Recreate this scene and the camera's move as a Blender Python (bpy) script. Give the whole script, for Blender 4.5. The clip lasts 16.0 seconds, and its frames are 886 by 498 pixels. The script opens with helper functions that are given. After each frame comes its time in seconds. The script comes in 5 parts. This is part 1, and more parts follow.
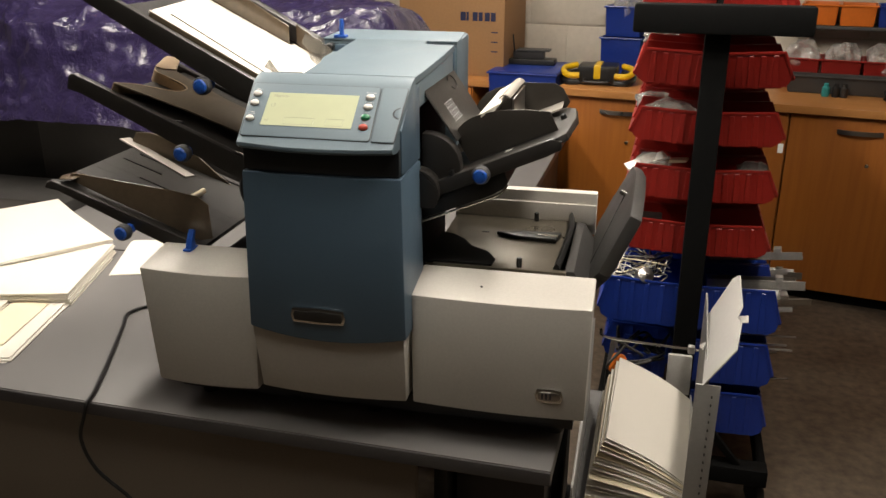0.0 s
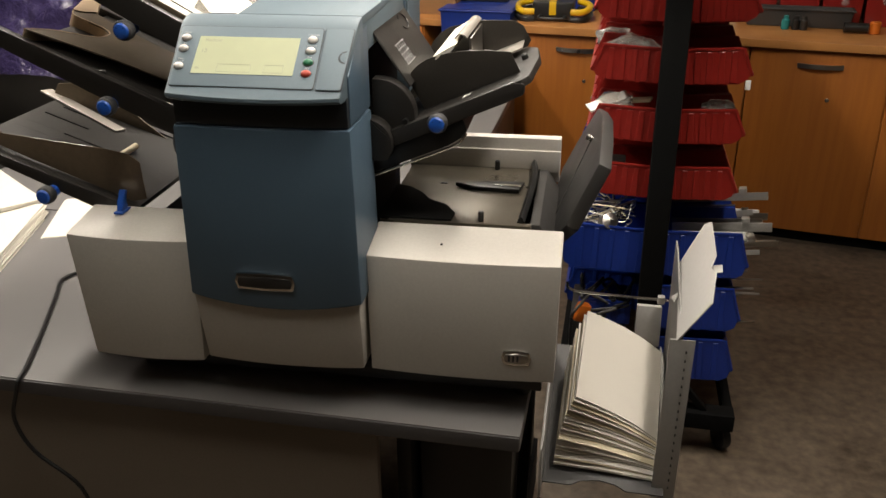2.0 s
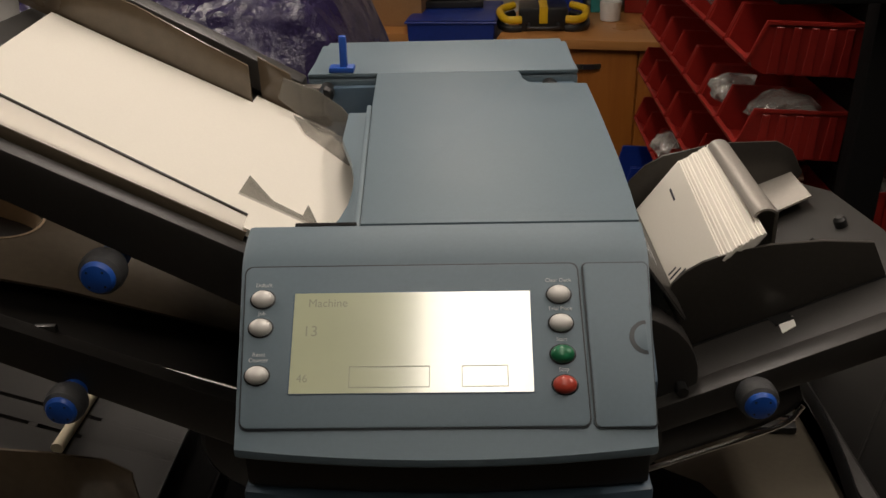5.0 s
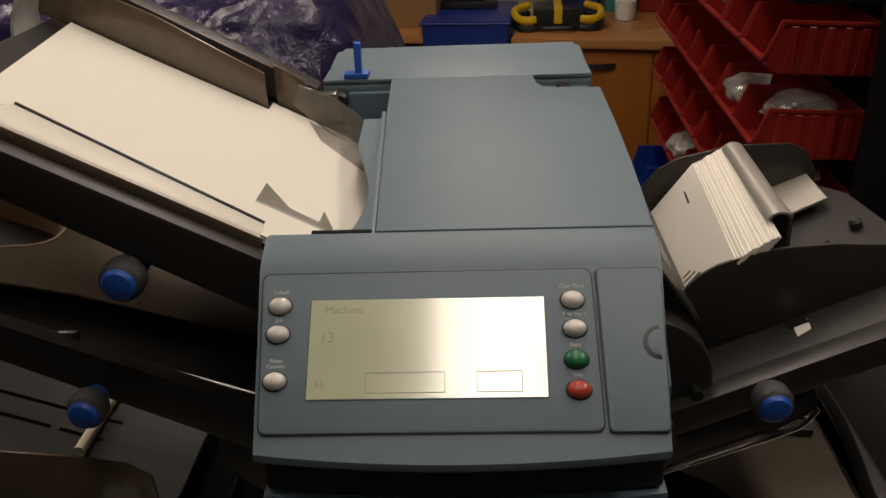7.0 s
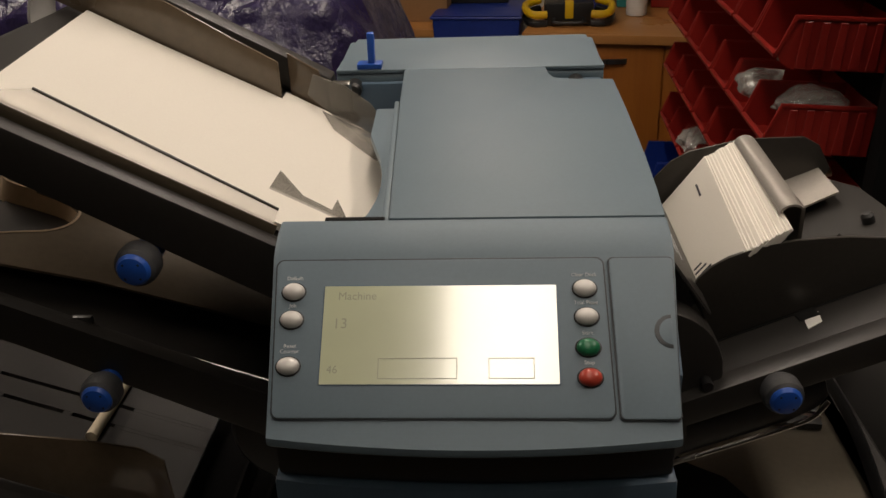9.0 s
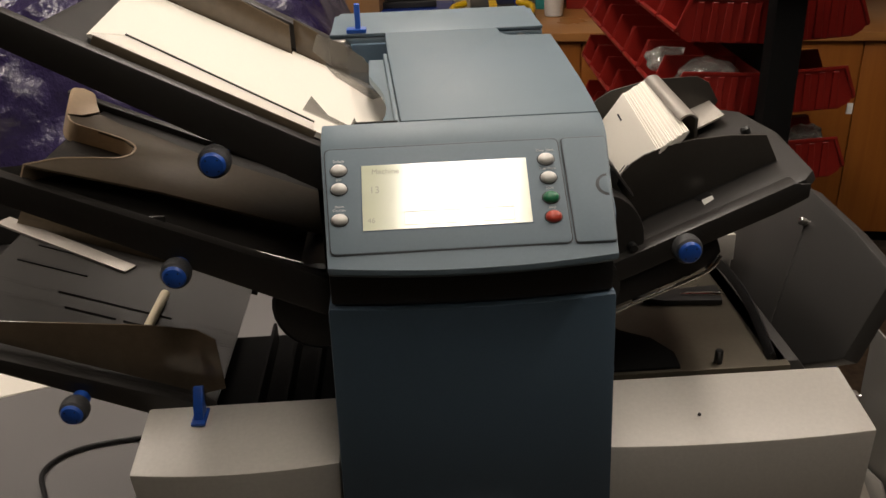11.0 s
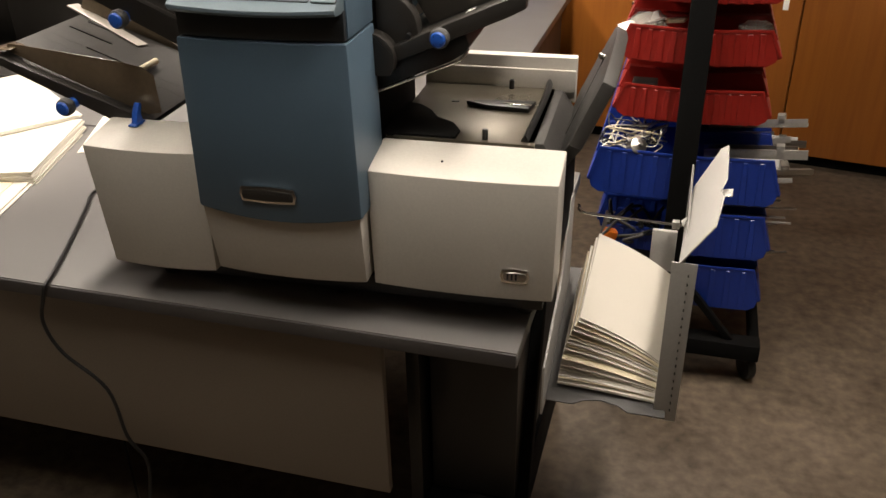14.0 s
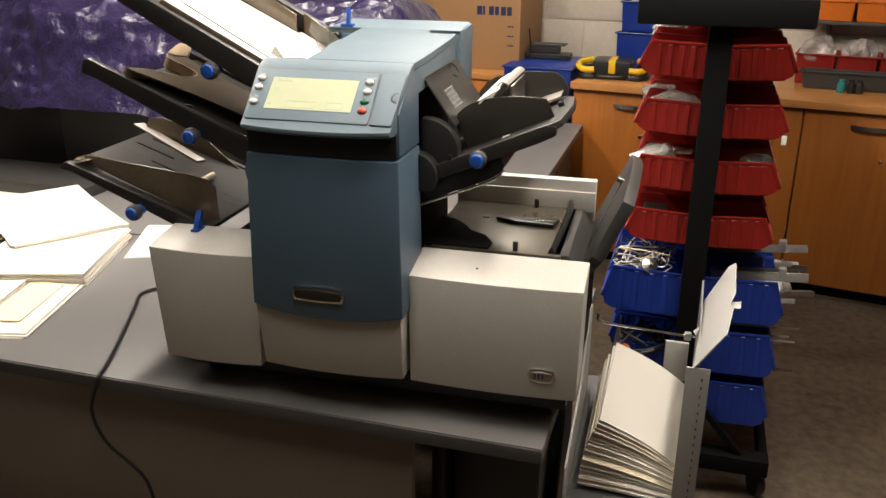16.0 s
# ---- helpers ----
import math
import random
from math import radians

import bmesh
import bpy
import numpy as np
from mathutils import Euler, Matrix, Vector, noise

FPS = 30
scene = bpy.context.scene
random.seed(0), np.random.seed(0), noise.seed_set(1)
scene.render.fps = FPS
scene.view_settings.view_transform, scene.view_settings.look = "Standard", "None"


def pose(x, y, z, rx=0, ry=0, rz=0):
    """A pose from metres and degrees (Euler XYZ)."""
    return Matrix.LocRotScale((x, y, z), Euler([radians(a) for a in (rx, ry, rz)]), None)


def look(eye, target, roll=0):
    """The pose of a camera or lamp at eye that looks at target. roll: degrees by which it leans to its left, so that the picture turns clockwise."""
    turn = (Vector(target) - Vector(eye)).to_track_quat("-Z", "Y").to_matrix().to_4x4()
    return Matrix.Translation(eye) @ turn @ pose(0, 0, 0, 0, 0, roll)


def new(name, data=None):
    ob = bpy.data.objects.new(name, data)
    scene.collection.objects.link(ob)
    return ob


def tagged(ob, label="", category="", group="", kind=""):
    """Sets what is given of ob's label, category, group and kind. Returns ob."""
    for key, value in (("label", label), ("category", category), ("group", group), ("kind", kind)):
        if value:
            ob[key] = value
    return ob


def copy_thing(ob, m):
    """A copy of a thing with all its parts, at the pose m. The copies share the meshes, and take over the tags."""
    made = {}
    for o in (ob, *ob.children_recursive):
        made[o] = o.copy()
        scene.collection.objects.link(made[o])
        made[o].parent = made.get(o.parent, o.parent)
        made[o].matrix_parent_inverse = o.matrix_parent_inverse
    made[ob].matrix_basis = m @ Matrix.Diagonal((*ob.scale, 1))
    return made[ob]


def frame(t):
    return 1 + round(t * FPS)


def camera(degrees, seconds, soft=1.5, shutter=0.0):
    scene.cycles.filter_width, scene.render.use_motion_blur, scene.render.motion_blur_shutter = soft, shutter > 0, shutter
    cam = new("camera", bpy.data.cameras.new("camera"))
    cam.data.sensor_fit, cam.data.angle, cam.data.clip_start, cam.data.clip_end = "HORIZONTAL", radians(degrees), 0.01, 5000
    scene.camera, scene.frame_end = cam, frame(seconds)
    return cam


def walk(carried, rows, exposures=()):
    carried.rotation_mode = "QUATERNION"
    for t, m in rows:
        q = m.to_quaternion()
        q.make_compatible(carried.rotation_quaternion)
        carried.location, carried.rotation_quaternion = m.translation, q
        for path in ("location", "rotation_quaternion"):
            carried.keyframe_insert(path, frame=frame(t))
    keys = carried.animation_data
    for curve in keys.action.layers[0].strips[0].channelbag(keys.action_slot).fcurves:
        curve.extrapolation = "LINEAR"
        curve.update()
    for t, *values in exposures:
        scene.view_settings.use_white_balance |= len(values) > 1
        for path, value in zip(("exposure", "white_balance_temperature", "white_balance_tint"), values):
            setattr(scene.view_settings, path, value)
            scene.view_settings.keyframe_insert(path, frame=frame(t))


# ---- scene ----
cam = camera(54.5, 16.0)
PATH = [
    (0, (0.452, 0.201, 1.699), (-0.027, 2.013, 1.004), 0.1),
    (0.5, (0.451, 0.204, 1.695), (-0.03, 2.003, 0.967), -0.1),
    (1, (0.454, 0.206, 1.693), (-0.028, 1.998, 0.946), -0.2),
    (1.5, (0.463, 0.22, 1.689), (0.021, 2.007, 0.907), -0.1),
    (2, (0.421, 0.319, 1.679), (0.052, 2.105, 0.858), -0.4),
    (2.5, (0.2, 0.49, 1.713), (-0.081, 2.273, 0.851), -0.8),
    (3, (0.071, 0.681, 1.709), (-0.177, 2.484, 0.881), -0.9),
    (3.5, (-0.008, 0.944, 1.719), (-0.214, 2.745, 0.874), -1.4),
    (4, (-0.087, 1.081, 1.717), (-0.195, 2.872, 0.834), -1.3),
    (6.3, (-0.105, 1.095, 1.733), (-0.27, 2.883, 0.852), -2.3),
    (6.5, (-0.102, 1.093, 1.731), (-0.267, 2.883, 0.853), -2.4),
    (7, (-0.1, 1.089, 1.731), (-0.266, 2.876, 0.848), -2.5),
    (7.5, (-0.101, 1.084, 1.73), (-0.273, 2.868, 0.843), -2.4),
    (8, (-0.103, 1.085, 1.727), (-0.288, 2.859, 0.822), -2.4),
    (8.2, (-0.104, 1.089, 1.727), (-0.291, 2.858, 0.812), -2.3),
    (10.3, (-0.103, 0.982, 1.734), (-0.258, 2.794, 0.9), -2.1),
    (10.5, (-0.127, 0.929, 1.737), (-0.227, 2.744, 0.904), -2.0),
    (11, (-0.163, 0.798, 1.723), (-0.173, 2.602, 0.86), -2.3),
    (11.5, (-0.12, 0.738, 1.706), (-0.115, 2.527, 0.813), -2.1),
    (12, (0.046, 0.709, 1.704), (-0.082, 2.493, 0.809), -1.1),
    (12.5, (0.205, 0.635, 1.699), (-0.074, 2.405, 0.811), -1.1),
    (13, (0.311, 0.497, 1.665), (-0.014, 2.262, 0.782), -1.3),
    (13.5, (0.415, 0.381, 1.666), (0.07, 2.12, 0.741), -0.6),
    (14, (0.533, 0.327, 1.663), (0.038, 2.006, 0.697), -1.2),
    (14.5, (0.575, 0.261, 1.663), (0.059, 1.962, 0.745), -1.6),
    (15, (0.555, 0.215, 1.685), (0.055, 1.973, 0.872), -0.7),
    (15.5, (0.523, 0.183, 1.689), (0.003, 1.966, 0.945), 0.0),
    (16, (0.514, 0.164, 1.688), (-0.016, 1.961, 0.986), 0.3),
]
EXPOSURES = [
    (0, -0.12, 6700, 10), (1.5, -0.12, 6700, 10), (2.5, -0.25, 6700, 10), (3.0, -0.45, 6700, 10), (3.5, -0.88, 6800, 12), (4.2, -1.52, 6800, 13), (7, -1.72, 7100, 15),
    (10.3, -1.73, 7100, 15), (11.0, -1.15, 6900, 14), (12.0, -0.82, 6850, 12), (12.5, -0.58, 6850, 12), (13.0, -0.30, 6900, 12), (13.5, -0.03, 6900, 12), (14.5, 0.40, 6900, 12), (15.5, 0.39, 6800, 11), (16, 0.20, 6700, 11),
]
walk(cam, [(t, look(eye, target, roll)) for t, eye, target, roll in PATH], EXPOSURES)
LAMPS = [(-0.06, 1.15, 0.30, 1.25, 0), (-0.1, 2.65, 0.16, 1.2, 26), (-1.5, 2.4, 0.16, 1.5, 38), (0.85, 1.9, 0.16, 1.2, 27), (-0.3, 4.2, 0.16, 1.2, 6)]

# ---- light ----
world = bpy.data.worlds.new("world")
scene.world = world
world.use_nodes = True
world.node_tree.nodes["Background"].inputs[0].default_value = (1.0, 0.93, 0.84, 1)
world.node_tree.nodes["Background"].inputs[1].default_value = 0.006


# ---- materials ----
def material(name, color, rough=0.5, metal=0.0, var=0.12, grain=60.0, blotch=4.0, bump=0.03, bump_scale=None, coat=0.0, emit=None, spec=0.5, trans=0.0, alpha=1.0, rough_var=0.08, ior=1.5):
    m = bpy.data.materials.new(name)
    m.use_nodes = True
    nt = m.node_tree
    b = nt.nodes["Principled BSDF"]
    co = nt.nodes.new("ShaderNodeTexCoord")
    n1 = nt.nodes.new("ShaderNodeTexNoise")
    n1.inputs["Scale"].default_value, n1.inputs["Detail"].default_value = grain, 4
    n2 = nt.nodes.new("ShaderNodeTexNoise")
    n2.inputs["Scale"].default_value, n2.inputs["Detail"].default_value = blotch, 5
    nt.links.new(co.outputs["Object"], n1.inputs["Vector"])
    nt.links.new(co.outputs["Object"], n2.inputs["Vector"])
    add = nt.nodes.new("ShaderNodeMath")
    add.operation = "ADD"
    nt.links.new(n1.outputs["Fac"], add.inputs[0])
    nt.links.new(n2.outputs["Fac"], add.inputs[1])
    ramp = nt.nodes.new("ShaderNodeMapRange")
    ramp.inputs["From Min"].default_value, ramp.inputs["From Max"].default_value = 0.6, 1.4
    ramp.inputs["To Min"].default_value, ramp.inputs["To Max"].default_value = 1 - var, 1 + var
    nt.links.new(add.outputs[0], ramp.inputs["Value"])
    mul = nt.nodes.new("ShaderNodeVectorMath")
    mul.operation = "SCALE"
    mul.inputs[0].default_value = color
    nt.links.new(ramp.outputs[0], mul.inputs["Scale"])
    nt.links.new(mul.outputs[0], b.inputs["Base Color"])
    rr = nt.nodes.new("ShaderNodeMapRange")
    rr.inputs["From Min"].default_value, rr.inputs["From Max"].default_value = 0.3, 0.7
    rr.inputs["To Min"].default_value, rr.inputs["To Max"].default_value = max(0.02, rough - rough_var), min(1, rough + rough_var)
    nt.links.new(n2.outputs["Fac"], rr.inputs["Value"])
    nt.links.new(rr.outputs[0], b.inputs["Roughness"])
    b.inputs["Metallic"].default_value = metal
    b.inputs["Specular IOR Level"].default_value = spec
    b.inputs["Coat Weight"].default_value = coat
    b.inputs["Coat Roughness"].default_value = 0.08
    b.inputs["Transmission Weight"].default_value = trans
    b.inputs["Alpha"].default_value = alpha
    b.inputs["IOR"].default_value = ior
    if bump:
        n3 = nt.nodes.new("ShaderNodeTexNoise")
        n3.inputs["Scale"].default_value, n3.inputs["Detail"].default_value = bump_scale or grain * 4, 3
        nt.links.new(co.outputs["Object"], n3.inputs["Vector"])
        bp = nt.nodes.new("ShaderNodeBump")
        bp.inputs["Strength"].default_value, bp.inputs["Distance"].default_value = bump, 0.004
        nt.links.new(n3.outputs["Fac"], bp.inputs["Height"])
        nt.links.new(bp.outputs[0], b.inputs["Normal"])
    if emit:
        b.inputs["Emission Color"].default_value, b.inputs["Emission Strength"].default_value = (*emit[:3], 1), emit[3]
    return m


def wood_material(name, color, dark, rough, along=0):
    m = material(name, color, rough, var=0.06, grain=120, blotch=3)
    nt = m.node_tree
    b = nt.nodes["Principled BSDF"]
    co = nt.nodes.new("ShaderNodeTexCoord")
    mp = nt.nodes.new("ShaderNodeMapping")
    s = [42, 42, 42]
    s[along] = 2.2
    mp.inputs["Scale"].default_value = s
    n = nt.nodes.new("ShaderNodeTexNoise")
    n.inputs["Scale"].default_value, n.inputs["Detail"].default_value, n.inputs["Distortion"].default_value = 1.0, 6, 0.4
    nt.links.new(co.outputs["Object"], mp.inputs[0])
    nt.links.new(mp.outputs[0], n.inputs["Vector"])
    mix = nt.nodes.new("ShaderNodeMix")
    mix.data_type = "RGBA"
    old = b.inputs["Base Color"].links[0].from_socket
    fac = nt.nodes.new("ShaderNodeMapRange")
    fac.inputs["From Min"].default_value, fac.inputs["From Max"].default_value, fac.inputs["To Max"].default_value = 0.4, 0.75, 0.7
    nt.links.new(n.outputs["Fac"], fac.inputs["Value"])
    nt.links.new(fac.outputs[0], mix.inputs["Factor"])
    nt.links.new(old, mix.inputs["A"])
    mix.inputs["B"].default_value = (*dark, 1)
    nt.links.new(mix.outputs["Result"], b.inputs["Base Color"])
    return m


SLATE = material("slate_blue_plastic", (0.080, 0.128, 0.178), 0.4, var=0.05, grain=300, bump=0.05)
SLATE_LIGHT = material("pale_slate_plastic", (0.118, 0.164, 0.196), 0.5, var=0.05, grain=300, bump=0.05)
BAND = material("dark_slate_plastic", (0.022, 0.027, 0.032), 0.38, var=0.06, grain=300, bump=0.04)
WHITE = material("white_casing", (0.585, 0.555, 0.505), 0.45, var=0.07, grain=200, blotch=3, bump=0.05)
DARK = material("charcoal_plastic", (0.0235, 0.0215, 0.0195), 0.42, var=0.15, grain=250, bump=0.08)
DARKER = material("black_plastic", (0.012, 0.012, 0.012), 0.35, var=0.2, grain=200, bump=0.05)
FLAP = material("mid_grey_plastic", (0.042, 0.040, 0.038), 0.45, var=0.08, grain=250, bump=0.07)
TABLE = material("grey_laminate", (0.165, 0.158, 0.155), 0.48, var=0.08, grain=400, blotch=3, bump=0.02)
EDGE = material("dark_edging", (0.075, 0.07, 0.07), 0.5, var=0.08, grain=200)
PANEL = material("taupe_panel", (0.235, 0.195, 0.155), 0.6, var=0.08, grain=200, blotch=2)
BEIGE = material("beige_deck", (0.135, 0.118, 0.090), 0.32, metal=0.6, var=0.1, grain=150, blotch=8)
SMOKE = material("brown_smoked_plastic", (0.13, 0.096, 0.064), 0.22, var=0.15, grain=90, blotch=7, bump=0.02, coat=0.3)
# Painted highlight: pale tan for the plate edges that catch the light
TAN = material("tan_lit_edge", (0.56, 0.42, 0.28), 0.34, metal=0.3, var=0.1, grain=150)
SMOKE_DARK = material("brown_grey_satin_steel", (0.055, 0.049, 0.042), 0.36, metal=0.35, var=0.12, grain=220, blotch=6, bump=0.02)
CLEAR = material("clear_smoked_plastic", (0.20, 0.185, 0.16), 0.18, var=0.05, alpha=0.58, bump=0)
HAZE = material("clear_thin_plastic", (0.66, 0.62, 0.56), 0.35, var=0.03, alpha=0.35, bump=0)
PLATE = material("brown_tray_plate", (0.14, 0.108, 0.072), 0.44, metal=0.3, var=0.14, grain=120, blotch=6, bump=0.02)
PALESTEEL = material("pale_satin_steel", (0.40, 0.37, 0.33), 0.38, metal=0.45, var=0.08, grain=200, blotch=8)
PALETRAY = material("pale_grey_flap", (0.44, 0.43, 0.41), 0.45, var=0.07, grain=150, blotch=5)
# Shade of the machine's inside and openings, put into a near-black colour
VOID = material("unlit_interior_black", (0.006, 0.006, 0.006), 0.85, var=0.2, grain=120, spec=0.15)
STEEL = material("brushed_steel", (0.42, 0.40, 0.37), 0.3, metal=1.0, var=0.1, grain=200, bump=0.03)
CHROME = material("chrome", (0.75, 0.74, 0.72), 0.1, metal=1.0, var=0.03, bump=0)
BLUE = material("bright_blue_plastic", (0.012, 0.085, 0.42), 0.4, var=0.1, grain=200)
GRIP = material("dark_rubber", (0.045, 0.045, 0.047), 0.6, var=0.2, grain=300, bump=0.3)
PAPER = material("white_paper", (0.76, 0.72, 0.64), 0.75, var=0.03, grain=500, blotch=5, bump=0.02)
CREAM = material("cream_paper", (0.78, 0.69, 0.50), 0.75, var=0.06, grain=500, blotch=8, bump=0.02)
SCREEN = material("lcd_glass", (0.40, 0.42, 0.24), 0.16, var=0.08, grain=30, blotch=9, bump=0.0, coat=1.0, ior=2.1, emit=(0.74, 0.78, 0.58, 0.36), rough_var=0.02, spec=1.0)
LCD_INK = material("lcd_ink", (0.36, 0.37, 0.26), 0.4, var=0.05, bump=0)
INK = material("dark_print", (0.03, 0.03, 0.04), 0.6, var=0.05, bump=0)
PALE_PRINT = material("pale_print", (0.55, 0.57, 0.58), 0.6, var=0.05, bump=0)
SILVER = material("silver_button", (0.60, 0.58, 0.55), 0.42, metal=0.25, var=0.06, bump=0)
GREEN = material("green_button", (0.01, 0.14, 0.06), 0.3, var=0.05, bump=0)
REDB = material("red_button", (0.42, 0.05, 0.03), 0.3, var=0.05, bump=0)
RED = material("red_bin_plastic", (0.235, 0.013, 0.009), 0.35, var=0.12, grain=80, blotch=6, bump=0.04)
BLUEBIN = material("blue_bin_plastic", (0.008, 0.03, 0.22), 0.36, var=0.12, grain=80, blotch=6, bump=0.04)
BLACKSTEEL = material("black_painted_steel", (0.004, 0.004, 0.004), 0.75, var=0.25, grain=120, bump=0.1, spec=0.1)
BEECH = wood_material("orange_beech_veneer", (0.42, 0.142, 0.024), (0.34, 0.105, 0.018), 0.36, along=2)
TOPWOOD = wood_material("beech_worktop", (0.48, 0.215, 0.065), (0.40, 0.165, 0.048), 0.35, along=0)
CONCRETE = material("worn_brown_concrete", (0.105, 0.080, 0.057), 0.5, var=0.75, grain=26, blotch=2.6, bump=0.35, bump_scale=45, rough_var=0.2)
WALLPAINT = material("cream_painted_block", (0.52, 0.47, 0.39), 0.7, var=0.08, grain=40, blotch=3, bump=0.35, bump_scale=70)
CEIL = material("ceiling_paint", (0.7, 0.68, 0.64), 0.9, var=0.05, grain=30)
CARD = material("brown_cardboard", (0.31, 0.165, 0.068), 0.75, var=0.1, grain=90, blotch=5, bump=0.05)
YELLOW = material("yellow_plastic", (0.68, 0.42, 0.01), 0.4, var=0.08)
ORANGE = material("orange_plastic", (0.62, 0.15, 0.015), 0.4, var=0.1)
BAG = material("clear_polythene", (0.55, 0.53, 0.5), 0.14, var=0.1, trans=0.7, bump=0.9, bump_scale=55)
TARP = material("purple_polythene_sheet", (0.022, 0.016, 0.052), 0.22, var=0.3, grain=25, blotch=6, bump=1.0, bump_scale=85, coat=0.2)
ALU = material("pale_alloy", (0.55, 0.54, 0.52), 0.35, metal=0.7, var=0.12, grain=120)
TRAYMET = material("grey_painted_tray", (0.18, 0.172, 0.16), 0.4, var=0.08, grain=200, blotch=7)
WHITEP = material("white_plastic", (0.74, 0.72, 0.68), 0.4, var=0.05)
TUBE = material("fluorescent_diffuser", (0.9, 0.9, 0.88), 0.5, var=0.0, bump=0, emit=(1.0, 0.95, 0.86, 14.0))
# For the added out-of-view walls; grey keeps bounce off the machine's front
DULLWALL = material("unseen_wall_low_bounce", (0.22, 0.20, 0.175), 0.8, var=0.1, grain=40, blotch=3, bump=0.3, bump_scale=70)
TEAL = material("teal_plastic", (0.02, 0.22, 0.22), 0.4)


# ---- building blocks ----
def sharp_bevel(bm, width, segments=2, angle=0.6):
    if width > 0:
        bm.normal_update()
        edges = [e for e in bm.edges if len(e.link_faces) == 2 and e.calc_face_angle(0) > angle]
        bmesh.ops.bevel(bm, geom=edges, offset=width, segments=segments, affect="EDGES", profile=0.6, clamp_overlap=True)


def block(x0, x1, y0, y1, z0, z1, bevel=0.003, bm=None):
    b = bmesh.new()
    bmesh.ops.create_cube(b, size=1.0, matrix=Matrix.LocRotScale(((x0 + x1) / 2, (y0 + y1) / 2, (z0 + z1) / 2), None, (x1 - x0, y1 - y0, z1 - z0)))
    sharp_bevel(b, bevel)
    return join(bm, b)


def join(bm, b):
    """b joined onto bm, or b alone."""
    if bm is None:
        return b
    me = bpy.data.meshes.new("tmp")
    b.to_mesh(me)
    bm.from_mesh(me)
    bpy.data.meshes.remove(me)
    b.free()
    return bm


def prism(points, axis, a, b, bevel=0.002, bm=None, segments=2):
    """A polygon drawn in the plane across the axis and pushed from a to b along it. Axis y: (x, z); x: (y, z); z: (x, y)."""
    def at(p, c):
        return {"x": (c, p[0], p[1]), "y": (p[0], c, p[1]), "z": (p[0], p[1], c)}[axis]
    m = bmesh.new()
    lo, hi = [m.verts.new(at(p, a)) for p in points], [m.verts.new(at(p, b)) for p in points]
    m.faces.new(lo), m.faces.new(hi[::-1])
    n = len(points)
    for i in range(n):
        m.faces.new((lo[i], hi[i], hi[(i + 1) % n], lo[(i + 1) % n]))
    bmesh.ops.recalc_face_normals(m, faces=m.faces)
    sharp_bevel(m, bevel, segments)
    return join(bm, m)


def turned(points, m=None, n=24, bm=None):
    """A body of revolution about z through (radius, z) points, moved by the matrix m."""
    b = bmesh.new()
    rings = [[b.verts.new((r * math.cos(2 * math.pi * k / n), r * math.sin(2 * math.pi * k / n), z)) for k in range(n)] for r, z in points]
    for p, q in zip(rings, rings[1:]):
        for k in range(n):
            b.faces.new((p[k], p[(k + 1) % n], q[(k + 1) % n], q[k]))
    b.faces.new(rings[0][::-1]), b.faces.new(rings[-1])
    bmesh.ops.recalc_face_normals(b, faces=b.faces)
    if m is not None:
        bmesh.ops.transform(b, matrix=m, verts=b.verts)
    return join(bm, b)


def smooth_line(points, steps=6):
    """A Catmull-Rom line through the points."""
    p = [Vector(q) for q in points]
    p = [2 * p[0] - p[1]] + p + [2 * p[-1] - p[-2]]
    out = []
    for i in range(1, len(p) - 2):
        for k in range(steps):
            t = k / steps
            out.append(0.5 * (2 * p[i] + (p[i + 1] - p[i - 1]) * t + (2 * p[i - 1] - 5 * p[i] + 4 * p[i + 1] - p[i + 2]) * t * t + (3 * p[i] - p[i - 1] - 3 * p[i + 1] + p[i + 2]) * t ** 3))
    return out + [p[-2]]


def tube(points, radius, bm=None, n=8, steps=6):
    line = smooth_line(points, steps) if steps > 1 else [Vector(q) for q in points]
    b = bmesh.new()
    rings = []
    side = None
    for i, c in enumerate(line):
        d = (line[min(i + 1, len(line) - 1)] - line[max(i - 1, 0)]).normalized()
        if side is None:
            side = d.orthogonal().normalized()
        side = (side - side.dot(d) * d).normalized()
        up = d.cross(side)
        rings.append([b.verts.new(c + radius * (math.cos(2 * math.pi * k / n) * side + math.sin(2 * math.pi * k / n) * up)) for k in range(n)])
    for p, q in zip(rings, rings[1:]):
        for k in range(n):
            b.faces.new((p[k], p[(k + 1) % n], q[(k + 1) % n], q[k]))
    b.faces.new(rings[0][::-1]), b.faces.new(rings[-1])
    bmesh.ops.recalc_face_normals(b, faces=b.faces)
    return join(bm, b)


def sheet(f, nu, nv, thick, bm=None):
    """A thick sheet from f(s, t), s and t from 0 to 1."""
    b = bmesh.new()
    g = [[b.verts.new(f(i / nu, j / nv)) for j in range(nv + 1)] for i in range(nu + 1)]
    for i in range(nu):
        for j in range(nv):
            b.faces.new((g[i][j], g[i + 1][j], g[i + 1][j + 1], g[i][j + 1]))
    bmesh.ops.recalc_face_normals(b, faces=b.faces)
    bmesh.ops.solidify(b, geom=b.faces[:], thickness=thick)
    return join(bm, b)


def moved(bm, m):
    bmesh.ops.transform(bm, matrix=m, verts=bm.verts)
    return bm


